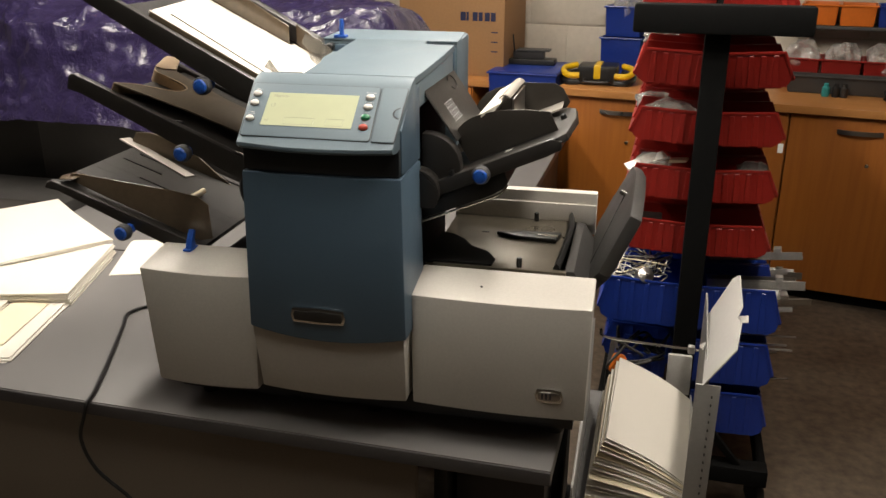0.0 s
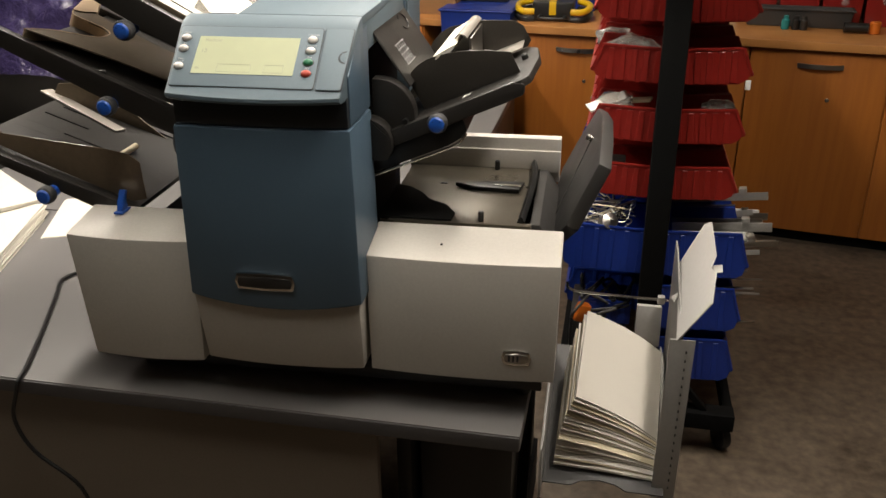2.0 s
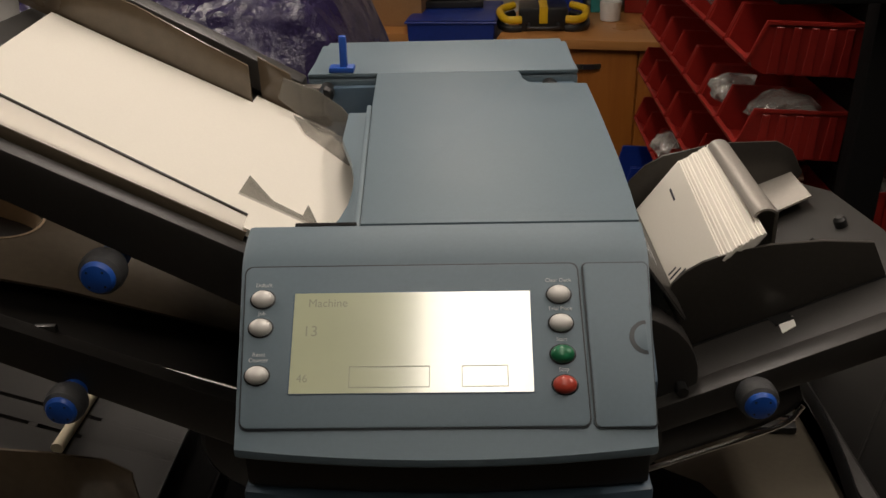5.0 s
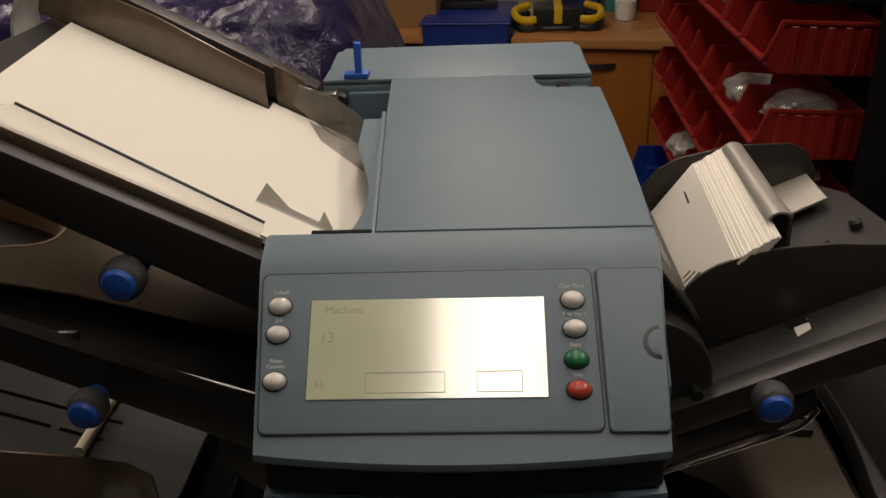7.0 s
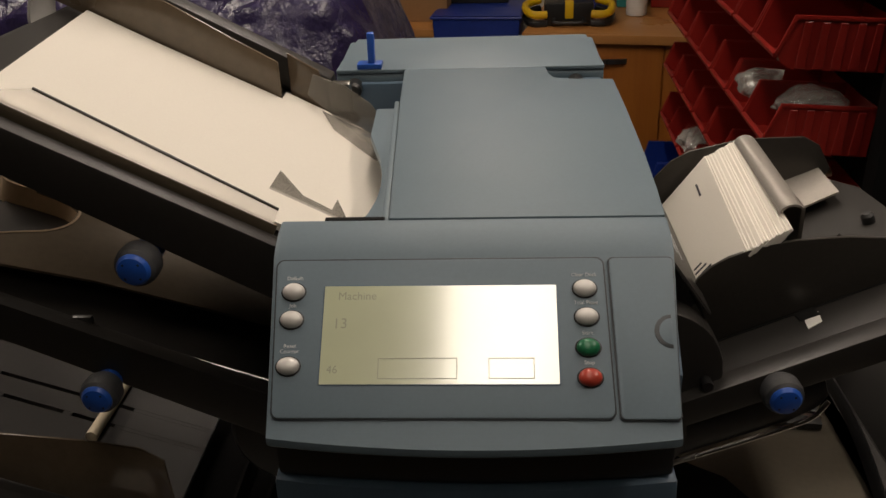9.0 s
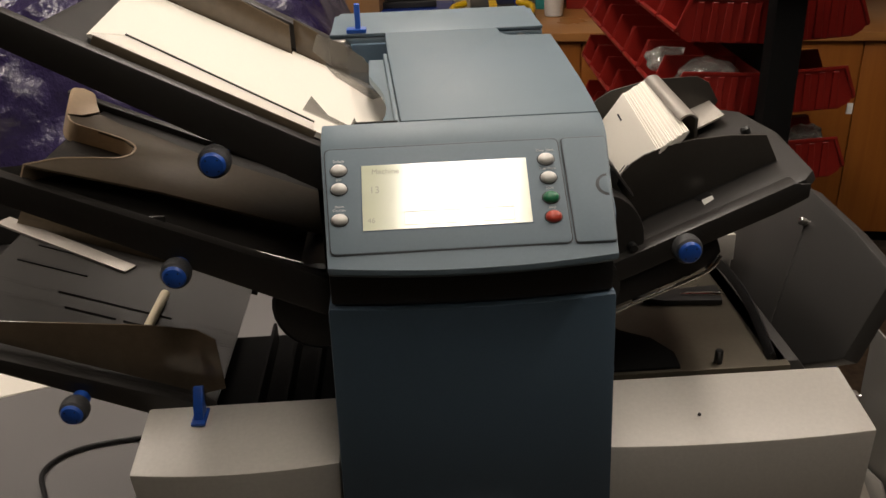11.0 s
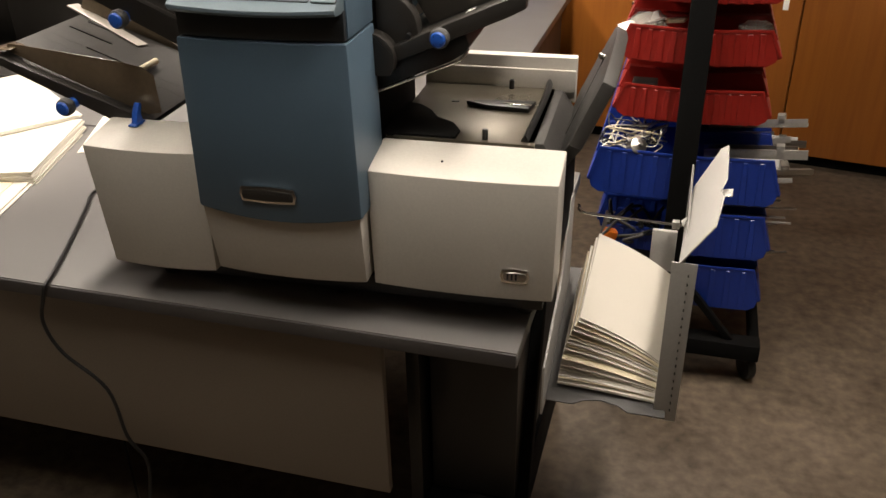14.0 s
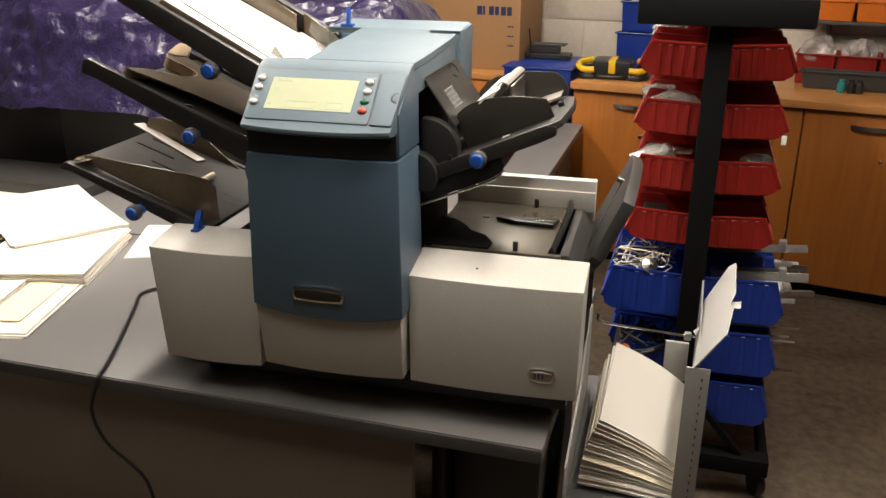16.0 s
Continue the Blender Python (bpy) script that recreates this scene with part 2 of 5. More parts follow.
def part(name, bm, mat, parent=None, label="", smooth=True):
    me = bpy.data.meshes.new(name)
    if smooth:
        for f in bm.faces:
            f.smooth = True
        bm.normal_update()
        for e in bm.edges:
            e.smooth = not (len(e.link_faces) == 2 and e.calc_face_angle(0) > 0.55)
    bm.to_mesh(me)
    bm.free()
    me.materials.append(mat)
    ob = new(name, me)
    ob.parent = parent
    ob.visible_shadow = mat not in (CLEAR, HAZE, BAG)
    return tagged(ob, label)


def thing(name, m, label, category, group="", kind=""):
    ob = new(name)
    ob.empty_display_size = 0.05
    ob.matrix_basis = m
    return tagged(ob, label, category, group, kind)


def lone(name, bm, mat, label, category, m=None, group="", kind=""):
    ob = part(name, bm, mat)
    if m is not None:
        ob.matrix_basis = m
    return tagged(ob, label, category, group, kind)


def words(name, text, size, m, mat, parent, depth=0.0004):
    """Printed words as a thin mesh; m takes the text's plane (x right, y up) to its place."""
    cu = bpy.data.curves.new(name, "FONT")
    cu.body, cu.size, cu.extrude, cu.align_x, cu.align_y = text, size, depth, "CENTER", "CENTER"
    tmp = new("tmp", cu)
    me = bpy.data.meshes.new_from_object(tmp.evaluated_get(bpy.context.evaluated_depsgraph_get()))
    bpy.data.objects.remove(tmp)
    me.name = name
    me.transform(m)
    me.materials.clear()
    me.materials.append(mat)
    ob = new(name, me)
    ob.parent = parent
    return ob


random.seed(4)

# ---- the room ----
BACK = pose(1.2, 4.37, 0, 0, 0, -9.65)  # along the cabinet fronts; y into the wall
lone("floor", block(-6, 5, -6, 8, -0.1, 0, 0), CONCRETE, "worn brown concrete workshop floor with stains", "floor", kind="structure")
lone("ceiling", block(-6, 5, -6, 8, 2.75, 2.85, 0), CEIL, "plain painted ceiling", "ceiling", kind="structure")
# Unseen walls added to close the room, dulled to limit fill light
lone("wall_west", block(-4.2, -4.0, -6, 8, 0, 2.75, 0), DULLWALL, "unseen side wall, greyed to cut bounced light", "wall", kind="structure")
lone("wall_east", block(4.0, 4.2, -6, 8, 0, 2.75, 0), DULLWALL, "unseen side wall, greyed to cut bounced light", "wall", kind="structure")
lone("wall_south", block(-4.0, 4.0, -5.9, -5.7, 0, 2.75, 0), DULLWALL, "unseen wall behind the aisle, greyed to cut bounced light", "wall", kind="structure")


def back_wall():
    wall = lone("wall_north", block(-5, 3.6, 0.72, 0.9, 0, 2.75, 0), WALLPAINT, "cream painted blockwork wall behind the worktop", "wall", BACK, kind="structure")
    for row in range(6):
        for k in range(12):
            x = -2.4 + k * 0.45 + (row % 2) * 0.225
            z = 0.96 + row * 0.225
            bm = block(x + 0.005, x + 0.445, 0.712, 0.728, z + 0.005, z + 0.22, 0.003)
            part("block", bm, WALLPAINT, wall)
    return wall


def ceiling_light(x, y, width, length, power):
    lamp = thing("ceiling_light", pose(x, y, 2.75), "white fluorescent ceiling batten with a lit diffuser", "ceiling light", "ceiling lights")
    part("housing", block(-width / 2 - 0.01, width / 2 + 0.01, -length / 2, length / 2, -0.05, 0, 0.006), WHITEP, lamp)
    part("diffuser", block(-width / 2, width / 2, -length / 2 + 0.01, length / 2 - 0.01, -0.085, -0.052, 0.012), TUBE, lamp, "glowing ribbed diffuser")
    if not power:
        return
    li = bpy.data.lights.new("tube_light", "AREA")
    li.shape, li.size, li.size_y, li.energy, li.color = "RECTANGLE", 0.16, length, power, (1.0, 0.92, 0.83)
    ob = new("tube_light", li)
    ob.parent = lamp
    ob.location = (0, 0, -0.095)


back_wall()
for lamp_row in LAMPS:
    ceiling_light(*lamp_row)


# ---- tables ----
def main_table():
    t = thing("work_table", pose(0, 0, 0), "grey laminate work table with dark edging and a taupe modesty panel", "table")
    part("tabletop", block(-2.4, 0.298, 1.585, 2.42, 0.706, 0.74, 0.003), TABLE, t)
    part("edging", block(-2.4, 0.2965, 1.5815, 1.5848, 0.708, 0.737, 0.001), EDGE, t, "dark edge strip")
    part("modesty_panel", block(-2.3, 0.018, 1.625, 1.645, 0.288, 0.705, 0.002), PANEL, t, "taupe board under the top")
    part("end_panel", block(0.02, 0.05, 1.76, 2.38, 0.02, 0.704, 0.002), DARK, t, "dark end panel")
    part("foot", block(-0.02, 0.09, 1.68, 2.4, 0.0, 0.02, 0.004), BLACKSTEEL, t)
    part("end_panel", block(-2.3, -2.27, 1.76, 2.38, 0.0, 0.704, 0.002), EDGE, t, "dark end panel")
    return t


def rear_desk():
    t = thing("rear_desk", pose(0, 0, 0), "grey laminate desk behind the machine", "desk")
    part("tabletop", block(-2.4, -0.035, 2.43, 4.56, 0.706, 0.74, 0.003), TABLE, t)
    part("end_panel", block(-0.10, -0.075, 2.5, 4.5, 0.0, 0.704, 0.002), EDGE, t)
    part("end_panel", block(-2.35, -2.32, 2.5, 4.5, 0.0, 0.704, 0.002), EDGE, t)
    return t


def under_cabinet():
    c = thing("pedestal_cabinet", pose(0, 0, 0), "dark grey metal pedestal under the table end", "cabinet")
    part("body", block(0.062, 0.262, 1.80, 2.35, 0.16, 0.66, 0.004), DARK, c)
    part("base", block(0.057, 0.272, 1.73, 2.38, 0.0, 0.155, 0.004), BLACKSTEEL, c)
    part("leg", prism([(1.78, 0.0), (1.82, 0.0), (2.0, 0.70), (1.95, 0.70)], "x", 0.265, 0.29, 0.003), BLACKSTEEL, c)
    return c


main_table(), rear_desk(), under_cabinet()


# ---- the folding and inserting machine ----
mac = thing("inserting_machine", pose(0.007, 1.624, 0.004, 0, 0, 2.3), "slate-blue and white paper folding and inserting machine on the grey table", "office machine")


def bowed_block(u0, u1, v0, v1, z0, z1, bow=0.008, taper=0.0, bevel=0.004, lift=0.0, n=10, front_drop=0.0, rake=0.0):
    """A case with a front that bows forward across its width and narrows by taper at the foot."""
    b = bmesh.new()
    rings = []
    for z, tp in ((z0, taper), (z1, 0.0)):
        ring = []
        for i in range(n + 1):
            s = 2 * i / n - 1
            u = (u0 + u1) / 2 + s * ((u1 - u0) / 2 - tp)
            ring.append(b.verts.new((u, v0 - bow * (1 - s * s) + (tp * 0.6) + (rake if z == z0 else 0.0), z - (lift * (1 - s * s) if z == z0 else front_drop))))
        ring += [b.verts.new((u1 - tp, v1, z)), b.verts.new((u0 + tp, v1, z))]
        rings.append(ring)
    m = len(rings[0])
    for k in range(m):
        b.faces.new((rings[0][k], rings[0][(k + 1) % m], rings[1][(k + 1) % m], rings[1][k]))
    b.faces.new(rings[0][::-1]), b.faces.new(rings[1])
    bmesh.ops.recalc_face_normals(b, faces=b.faces)
    sharp_bevel(b, bevel)
    return b


def plaque(u, v, z, w, h, name, parent, bars):
    p = part(name, prism([(u - w / 2, z), (u - w / 2 + 0.004, z + h / 2), (u, z + h / 2 + 0.002), (u + w / 2 - 0.004, z + h / 2), (u + w / 2, z), (u + w / 2 - 0.004, z - h / 2), (u, z - h / 2 - 0.002), (u - w / 2 + 0.004, z - h / 2)], "y", v - 0.006, v, 0.002), CHROME, parent, "chrome-framed plaque")
    part("inlay", prism([(u - w / 2 + 0.005, z), (u - w / 2 + 0.008, z - h / 2 + 0.005), (u, z - h / 2 + 0.003), (u + w / 2 - 0.008, z - h / 2 + 0.005), (u + w / 2 - 0.005, z), (u + w / 2 - 0.008, z + h / 2 - 0.006), (u, z + h / 2 - 0.004), (u - w / 2 + 0.008, z + h / 2 - 0.006)], "y", v - 0.0075, v - 0.005, 0.001), DARK if not bars else STEEL, p)
    for k in range(bars):
        a = u - 0.014 + k * 0.0075
        part("bar", block(a, a + 0.0035, v - 0.0085, v - 0.0072, z - 0.006, z + 0.006, 0), INK, p)
    return p


def case_parts():
    right = part("right_case", bowed_block(0.004, 0.345, 0.002, 0.112, 0.819, 1.071, 0.008, 0.003, front_drop=0.02), WHITE, mac, "white steel side case")
    plaque(0.274, 0.0005, 0.870, 0.054, 0.027, "plaque", right, 3)
    part("screw_head", turned([(0.0022, 1.064), (0.0022, 1.0665), (0.001, 1.067)], pose(0.135, 0.035, 0), 10), DARKER, right)
    left = part("left_case", bowed_block(-0.552, -0.306, -0.010, 0.098, 0.810, 1.079, 0.010, 0.012, front_drop=0.017), WHITE, mac, "white steel side case")
    clip = block(-0.492, -0.474, 0.058, 0.092, 1.0755, 1.080, 0.002)
    prism([(0.064, 1.076), (0.090, 1.076), (0.086, 1.094), (0.094, 1.112), (0.086, 1.116), (0.071, 1.096)], "x", -0.489, -0.477, 0.002, clip)
    part("latch", clip, BLUE, left, "bright blue release latch")
    for u0, u1 in ((-0.535, -0.43), (-0.39, -0.32)):
        part("scuff_line", block(u0, u1, 0.0, 0.0012, 1.0625, 1.0632, 0), FLAP, left)
    part("centre_case", bowed_block(-0.3035, 0.002, -0.040, 0.118, 0.830, 0.99, 0.012, 0.003, rake=0.022), WHITE, mac, "white lower cover")
    part("chassis", block(-0.52, 0.32, 0.05, 0.44, 0.768, 0.808, 0.004), DARKER, mac, "black chassis")
    for u in (-0.48, -0.1, 0.28):
        for v in (0.10, 0.40):
            part("rubber_foot", turned([(0.018, 0.7365), (0.02, 0.75), (0.018, 0.774)], pose(u, v, 0)), GRIP, mac)
    # solid near-black bodies paint the darkness behind the casing
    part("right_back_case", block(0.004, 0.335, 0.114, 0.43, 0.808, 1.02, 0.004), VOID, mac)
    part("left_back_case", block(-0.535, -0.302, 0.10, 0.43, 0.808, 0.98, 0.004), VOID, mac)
    part("core", block(-0.275, -0.025, 0.09, 0.45, 0.808, 1.39, 0.006), VOID, mac, "near-black block for the unlit inside")


def tower_parts():
    body = part("tower_front", bowed_block(-0.297, 0.003, -0.044, 0.10, 0.977, 1.287, 0.012, -0.006, 0.006, 0.014), SLATE, mac, "slate-blue front door")
    plaque(-0.157, -0.0585, 1.018, 0.108, 0.029, "plaque", body, 0)
    part("neck", bowed_block(-0.293, -0.001, -0.040, 0.10, 1.289, 1.338, 0.010, 0.0, 0.003), BAND, mac, "dark recessed band")
    part("side_wall", prism([(-0.03, 1.290), (0.10, 1.290), (0.10, 1.43), (0.04, 1.425), (-0.03, 1.37)], "x", -0.014, 0.0015, 0.003), SLATE, mac)
    # control head: a slanted panel with a bowed lower lip and a softer brow above it
    prof = [(-0.046, 1.334), (-0.064, 1.335), (-0.0705, 1.340), (-0.0695, 1.346), (-0.0664, 1.3485), (-0.01, 1.3965), (0.034, 1.4345), (0.042, 1.4395), (0.054, 1.4440), (0.070, 1.4475), (0.0705, 1.336)]
    n = 18
    b = bmesh.new()
    rings = []
    for i in range(n + 1):
        s = 2 * i / n - 1
        ring = []
        for v, z in prof:
            front = max(0.0, min(1.0, (0.034 - v) / 0.1))
            ring.append(b.verts.new((-0.147 + s * (0.1492 - 0.0062 * front), v - 0.007 * front * (1 - s * s), z - 0.0045 * front * (1 - s * s))))
        rings.append(ring)
    for p, q in zip(rings, rings[1:]):
        for k in range(len(prof)):
            b.faces.new((p[k], p[(k + 1) % len(prof)], q[(k + 1) % len(prof)], q[k]))
    b.faces.new(rings[0]), b.faces.new(rings[-1][::-1])
    bmesh.ops.recalc_face_normals(b, faces=b.faces)
    sharp_bevel(b, 0.003, angle=0.9)
    head = part("control_head", b, SLATE_LIGHT, mac, "pale slate control panel")
    face = pose(-0.147, -0.0413, 1.3704, 40.5, 0, 0)  # x along the panel, y up the slope, z out of it

    def on(bm, name, mat, label=""):
        return part(name, moved(bm, face), mat, head, label)

    def plate(x0, x1, w0, w1, y0, y1, r, z0, z1, bevel=0.0006):
        """A plate with rounded corners; w0, w1 are its lower ends, x0, x1 its upper ones."""
        pts = []
        for cx, cy, a0 in ((x1 - r, y1 - r, 0), (x0 + r, y1 - r, 90), (w0 + r, y0 + r, 180), (w1 - r, y0 + r, 270)):
            pts += [(cx + r * math.cos(math.radians(a0 + 22.5 * k)), cy + r * math.sin(math.radians(a0 + 22.5 * k))) for k in range(5)]
        return prism(pts, "z", z0, z1, bevel)

    on(plate(-0.1456, 0.0970, -0.1404, 0.0992, -0.0250, 0.0951, 0.006, -0.004, 0.0016), "panel_groove", BAND, "dark groove round the inset")
    on(plate(-0.1444, 0.0958, -0.1392, 0.0980, -0.0238, 0.0939, 0.0055, -0.003, 0.0022), "inset_plate", SLATE_LIGHT, "slate inset round the screen")
    on(plate(-0.1082, 0.0622, -0.1082, 0.0622, -0.0012, 0.0738, 0.002, 0.0018, 0.0026), "bezel", SLATE)
    on(block(-0.1072, 0.0612, -0.0003, 0.0729, 0.0022, 0.0030, 0), "screen", SCREEN, "yellow-green liquid crystal display")
    flat = face @ Matrix.Translation((0, 0, 0.0032))
    words("display_text", "13", 0.011, flat @ Matrix.Translation((-0.0945, 0.0440, 0)), LCD_INK, head, 0.0001)
    words("display_text", "46", 0.008, flat @ Matrix.Translation((-0.0985, 0.0100, 0)), LCD_INK, head, 0.0001)
    words("display_text", "Machine", 0.0085, flat @ Matrix.Translation((-0.083, 0.0650, 0)), LCD_INK, head, 0.0001)
    for x0, x1 in ((-0.066, -0.010), (0.012, 0.044)):
        for a0, a1, c0, c1 in ((x0, x1, 0.0035, 0.0040), (x0, x1, 0.0180, 0.0185), (x0, x0 + 0.0005, 0.0035, 0.0185), (x1 - 0.0005, x1, 0.0035, 0.0185)):
            on(block(a0, a1, c0, c1, 0.0030, 0.0033, 0), "display_line", LCD_INK)
    for bx, by, mat, word in ((-0.1303, 0.0688, SILVER, "Default"), (-0.1303, 0.0474, SILVER, "Job"), (-0.1301, 0.0128, SILVER, "Reset\nCounter"), (0.0817, 0.0700, SILVER, "Clear Deck"), (0.0821, 0.0485, SILVER, "Trial Piece"), (0.0820, 0.0259, GREEN, "Start"), (0.0824, 0.0043, REDB, "Stop")):
        oval = Matrix.Translation((bx, by, 0)) @ Matrix.Diagonal((1.0, 0.80, 1, 1))
        on(turned([(0.0094, 0.0016), (0.0094, 0.0025), (0.0084, 0.0029)], oval, 22), "button_ring", DARKER)
        cap = turned([(0.0082, 0.0020), (0.0082, 0.0036), (0.0077, 0.0050), (0.0066, 0.0062), (0.0048, 0.0071), (0.0026, 0.0076), (0.0004, 0.0078)], oval, 22)
        on(cap, "button", mat, {GREEN: "green start button", REDB: "red stop button"}.get(mat, "silver button"))
        words("button_label", word, 0.0040, face @ Matrix.Translation((bx, by + (0.0108 if "\n" not in word else 0.0130), 0.0024)), PALE_PRINT, head, 0.0001)
    on(plate(0.0992, 0.1470, 0.1009, 0.1430, -0.0257, 0.0948, 0.004, -0.004, 0.0017), "cover_groove", BAND, "dark groove round the side cover")
    cover = on(plate(0.1003, 0.1462, 0.1020, 0.1421, -0.0246, 0.0936, 0.0035, -0.003, 0.0028), "access_cover", SLATE_LIGHT, "pale side cover with a finger notch")
    half = [(0.0125 * math.cos(math.radians(a)), 0.0125 * math.sin(math.radians(a))) for a in range(90, 271, 15)]
    part("finger_notch", moved(prism([(0.1412 + x, 0.0373 + y) for x, y in half], "z", 0.0022, 0.0031, 0.0004), face), BAND, cover, "half-round finger notch")
    part("notch_dish", moved(prism([(0.1411 + 0.72 * x, 0.0373 + 0.78 * y) for x, y in half], "z", 0.0028, 0.0035, 0.0006), face), SLATE_LIGHT, cover)


def lid_parts():
    def lifted(bm, z):
        for q in bm.verts:
            q.co.z += z + 0.05 * (q.co.y - 0.072)
        return bm
    lid = prism([(-0.212, 0.072), (0.0015, 0.072), (0.0035, 0.12), (0.0050, 0.193), (0.0050, 0.30), (0.0035, 0.400), (-0.052, 0.404), (-0.060, 0.409), (-0.065, 0.420), (-0.068, 0.449), (-0.231, 0.449), (-0.2275, 0.352)], "z", -0.014, 0.0, 0.0025)
    part("top_lid", lifted(lid, 1.4475), SLATE_LIGHT, mac, "pale slate top lid")
    part("lid_ridge", lifted(prism([(-0.218, 0.073), (-0.2125, 0.073), (-0.228, 0.352), (-0.2335, 0.352)], "z", -0.020, -0.004, 0.002), 1.4475), SLATE_LIGHT, mac)
    part("lid_side", prism([(0.0705, 1.385), (0.40, 1.395), (0.40, 1.449), (0.0705, 1.4325)], "x", -0.010, 0.0012, 0.003), SLATE_LIGHT, mac)
    arc = [(-0.252, 0.073), (-0.240, 0.086), (-0.2335, 0.105), (-0.2295, 0.13), (-0.2285, 0.16), (-0.2305, 0.19), (-0.236, 0.22), (-0.244, 0.25), (-0.2515, 0.28), (-0.2535, 0.352)]
    part("lid_ledge", lifted(prism([(-0.213, 0.073)] + [(-0.228, 0.352)] + arc[::-1], "z", -0.022, -0.012, 0.002), 1.4475), SLATE_LIGHT, mac, "ledge with a curved thumb cut-out")
    part("front_slot", lifted(block(-0.262, -0.215, 0.0705, 0.0755, -0.012, -0.0005, 0.0004), 1.4475), VOID, mac)
    part("rear_housing", prism([(0.452, 1.20), (0.452, 1.458), (0.457, 1.463), (0.575, 1.470), (0.582, 1.462), (0.582, 1.20)], "x", -0.312, 0.0, 0.004), SLATE_LIGHT, mac, "pale slate rear housing")
    taper = prism([(-0.312, 0.4515), (0.0005, 0.4515), (-0.003, 0.52), (-0.008, 0.583), (-0.303, 0.583), (-0.309, 0.52)], "z", 1.4605, 1.4655, 0.002)
    for q in taper.verts:
        q.co.z += 0.05 * (q.co.y - 0.4515)
    part("rear_top", taper, SLATE_LIGHT, mac, "pale slate rear cover plate")
    # recess shade is put into the colour: darker slate than the housing
    part("rear_recess", block(-0.305, -0.004, 0.440, 0.4512, 1.34, 1.452, 0.002), SLATE, mac)
    part("recess_floor", block(-0.30, -0.232, 0.353, 0.4398, 1.395, 1.412, 0.002), SLATE, mac)
    for u in (-0.290, -0.033):
        part("lid_screw", turned([(0.010, -0.012), (0.010, 0.006), (0.007, 0.010), (0.001, 0.011)], pose(u, 0.436, 1.447, 90, 0, 0)), DARKER, mac, "black thumb screw")
    hook = block(-0.287, -0.258, 0.452, 0.472, 1.4655, 1.472, 0.002)
    prism([(0.455, 1.470), (0.468, 1.470), (0.466, 1.484), (0.470, 1.496), (0.465, 1.507), (0.459, 1.506), (0.457, 1.490)], "x", -0.274, -0.266, 0.0015, hook)
    part("paper_latch", hook, BLUE, mac, "bright blue latch")


def knob(u, v, z, parent):
    bm = turned([(0.009, 0.0), (0.009, 0.018), (0.0145, 0.020), (0.0172, 0.025), (0.0178, 0.034), (0.0165, 0.040), (0.0138, 0.0425)], pose(u, v, z, 90, 0, 0), 26)
    k = part("knob", bm, GRIP, parent, "dark rubber knob with a blue cap")
    cap = turned([(0.0137, 0.038), (0.0137, 0.0435), (0.0115, 0.0465), (0.006, 0.048), (0.001, 0.0483)], pose(u, v, z, 90, 0, 0), 26)
    part("knob_cap", cap, BLUE, k, "blue cap")
    part("knob_stem", turned([(0.0112, 0.001), (0.0112, 0.019)], pose(u, v, z, 90, 0, 0), 18), BLUE, k)
    for j in range(4):
        a = math.radians(45 + 90 * j)
        part("dimple", turned([(0.0011, 0.0465), (0.0011, 0.0475)], pose(u, v, z, 90, 0, 0) @ Matrix.Translation((0.0085 * math.cos(a), 0.0085 * math.sin(a), 0)), 8), DARKER, k)


def left_feeder(name, u0, z0, u1, z1, v0, v1, drop, drop_in, label, open_slots=False, floor_from=None):
    """A sloping paper tray from its outer end (u0, z0) down to the machine (u1, z1)."""
    a = u0 if floor_from is None else floor_from
    za = z0 + (z1 - z0) * (a - u0) / (u1 - u0)
    f = part(name, prism([(a, za - 0.008), (u1, z1 - 0.008), (u1, z1 - 0.02), (a, za - 0.02)], "y", v0 + 0.01, v1, 0.002), DARK, mac, label)
    if open_slots:
        old = f.data
        b = bmesh.new()
        far = math.hypot(u1 - u0, z1 - z0)
        lie = Matrix.Translation((u0, 0, z0)) @ pose(0, 0, 0, 0, math.degrees(math.atan2(z0 - z1, u1 - u0)), 0)
        block(0, far, v0 + 0.01, 0.245, -0.016, -0.004, 0, b)
        for a0, a1, w0, w1 in ((0, far, 0.251, 0.28), (0, far, 0.286, v1), (0, 0.12, 0.2452, 0.2508), (0.19, 0.20, 0.2452, 0.2508), (0.25, far, 0.2452, 0.2508), (0, 0.10, 0.2802, 0.2858), (0.26, far, 0.2802, 0.2858)):
            part("tray_strip", moved(block(a0, a1, w0, w1, -0.016, -0.004, 0), lie), DARK, f)
        moved(b, lie)
        b.to_mesh(old)
        b.free()
    part("near_rail", prism([(u0, z0), (u1, z1), (u1, z1 - drop_in), (u0 + 0.01, z0 - drop), (u0 - 0.02, z0 - drop * 0.8), (u0 - 0.012, z0 - 0.004)], "y", v0, v0 + 0.018, 0.004), DARK, f)
    part("far_rail", prism([(u0 + 0.03, z0 - 0.01), (u1, z1), (u1, z1 - drop_in * 0.8), (u0 + 0.03, z0 - drop)], "y", v1 - 0.018, v1, 0.004), DARK, f)
    part("cross_bar", prism([(a - 0.012, za - 0.010), (a + 0.02, za - 0.022), (a + 0.012, za - drop), (a - 0.018, za - drop * 0.9)], "y", v0 + 0.018, v1 - 0.02, 0.003), DARK, f)
    return f


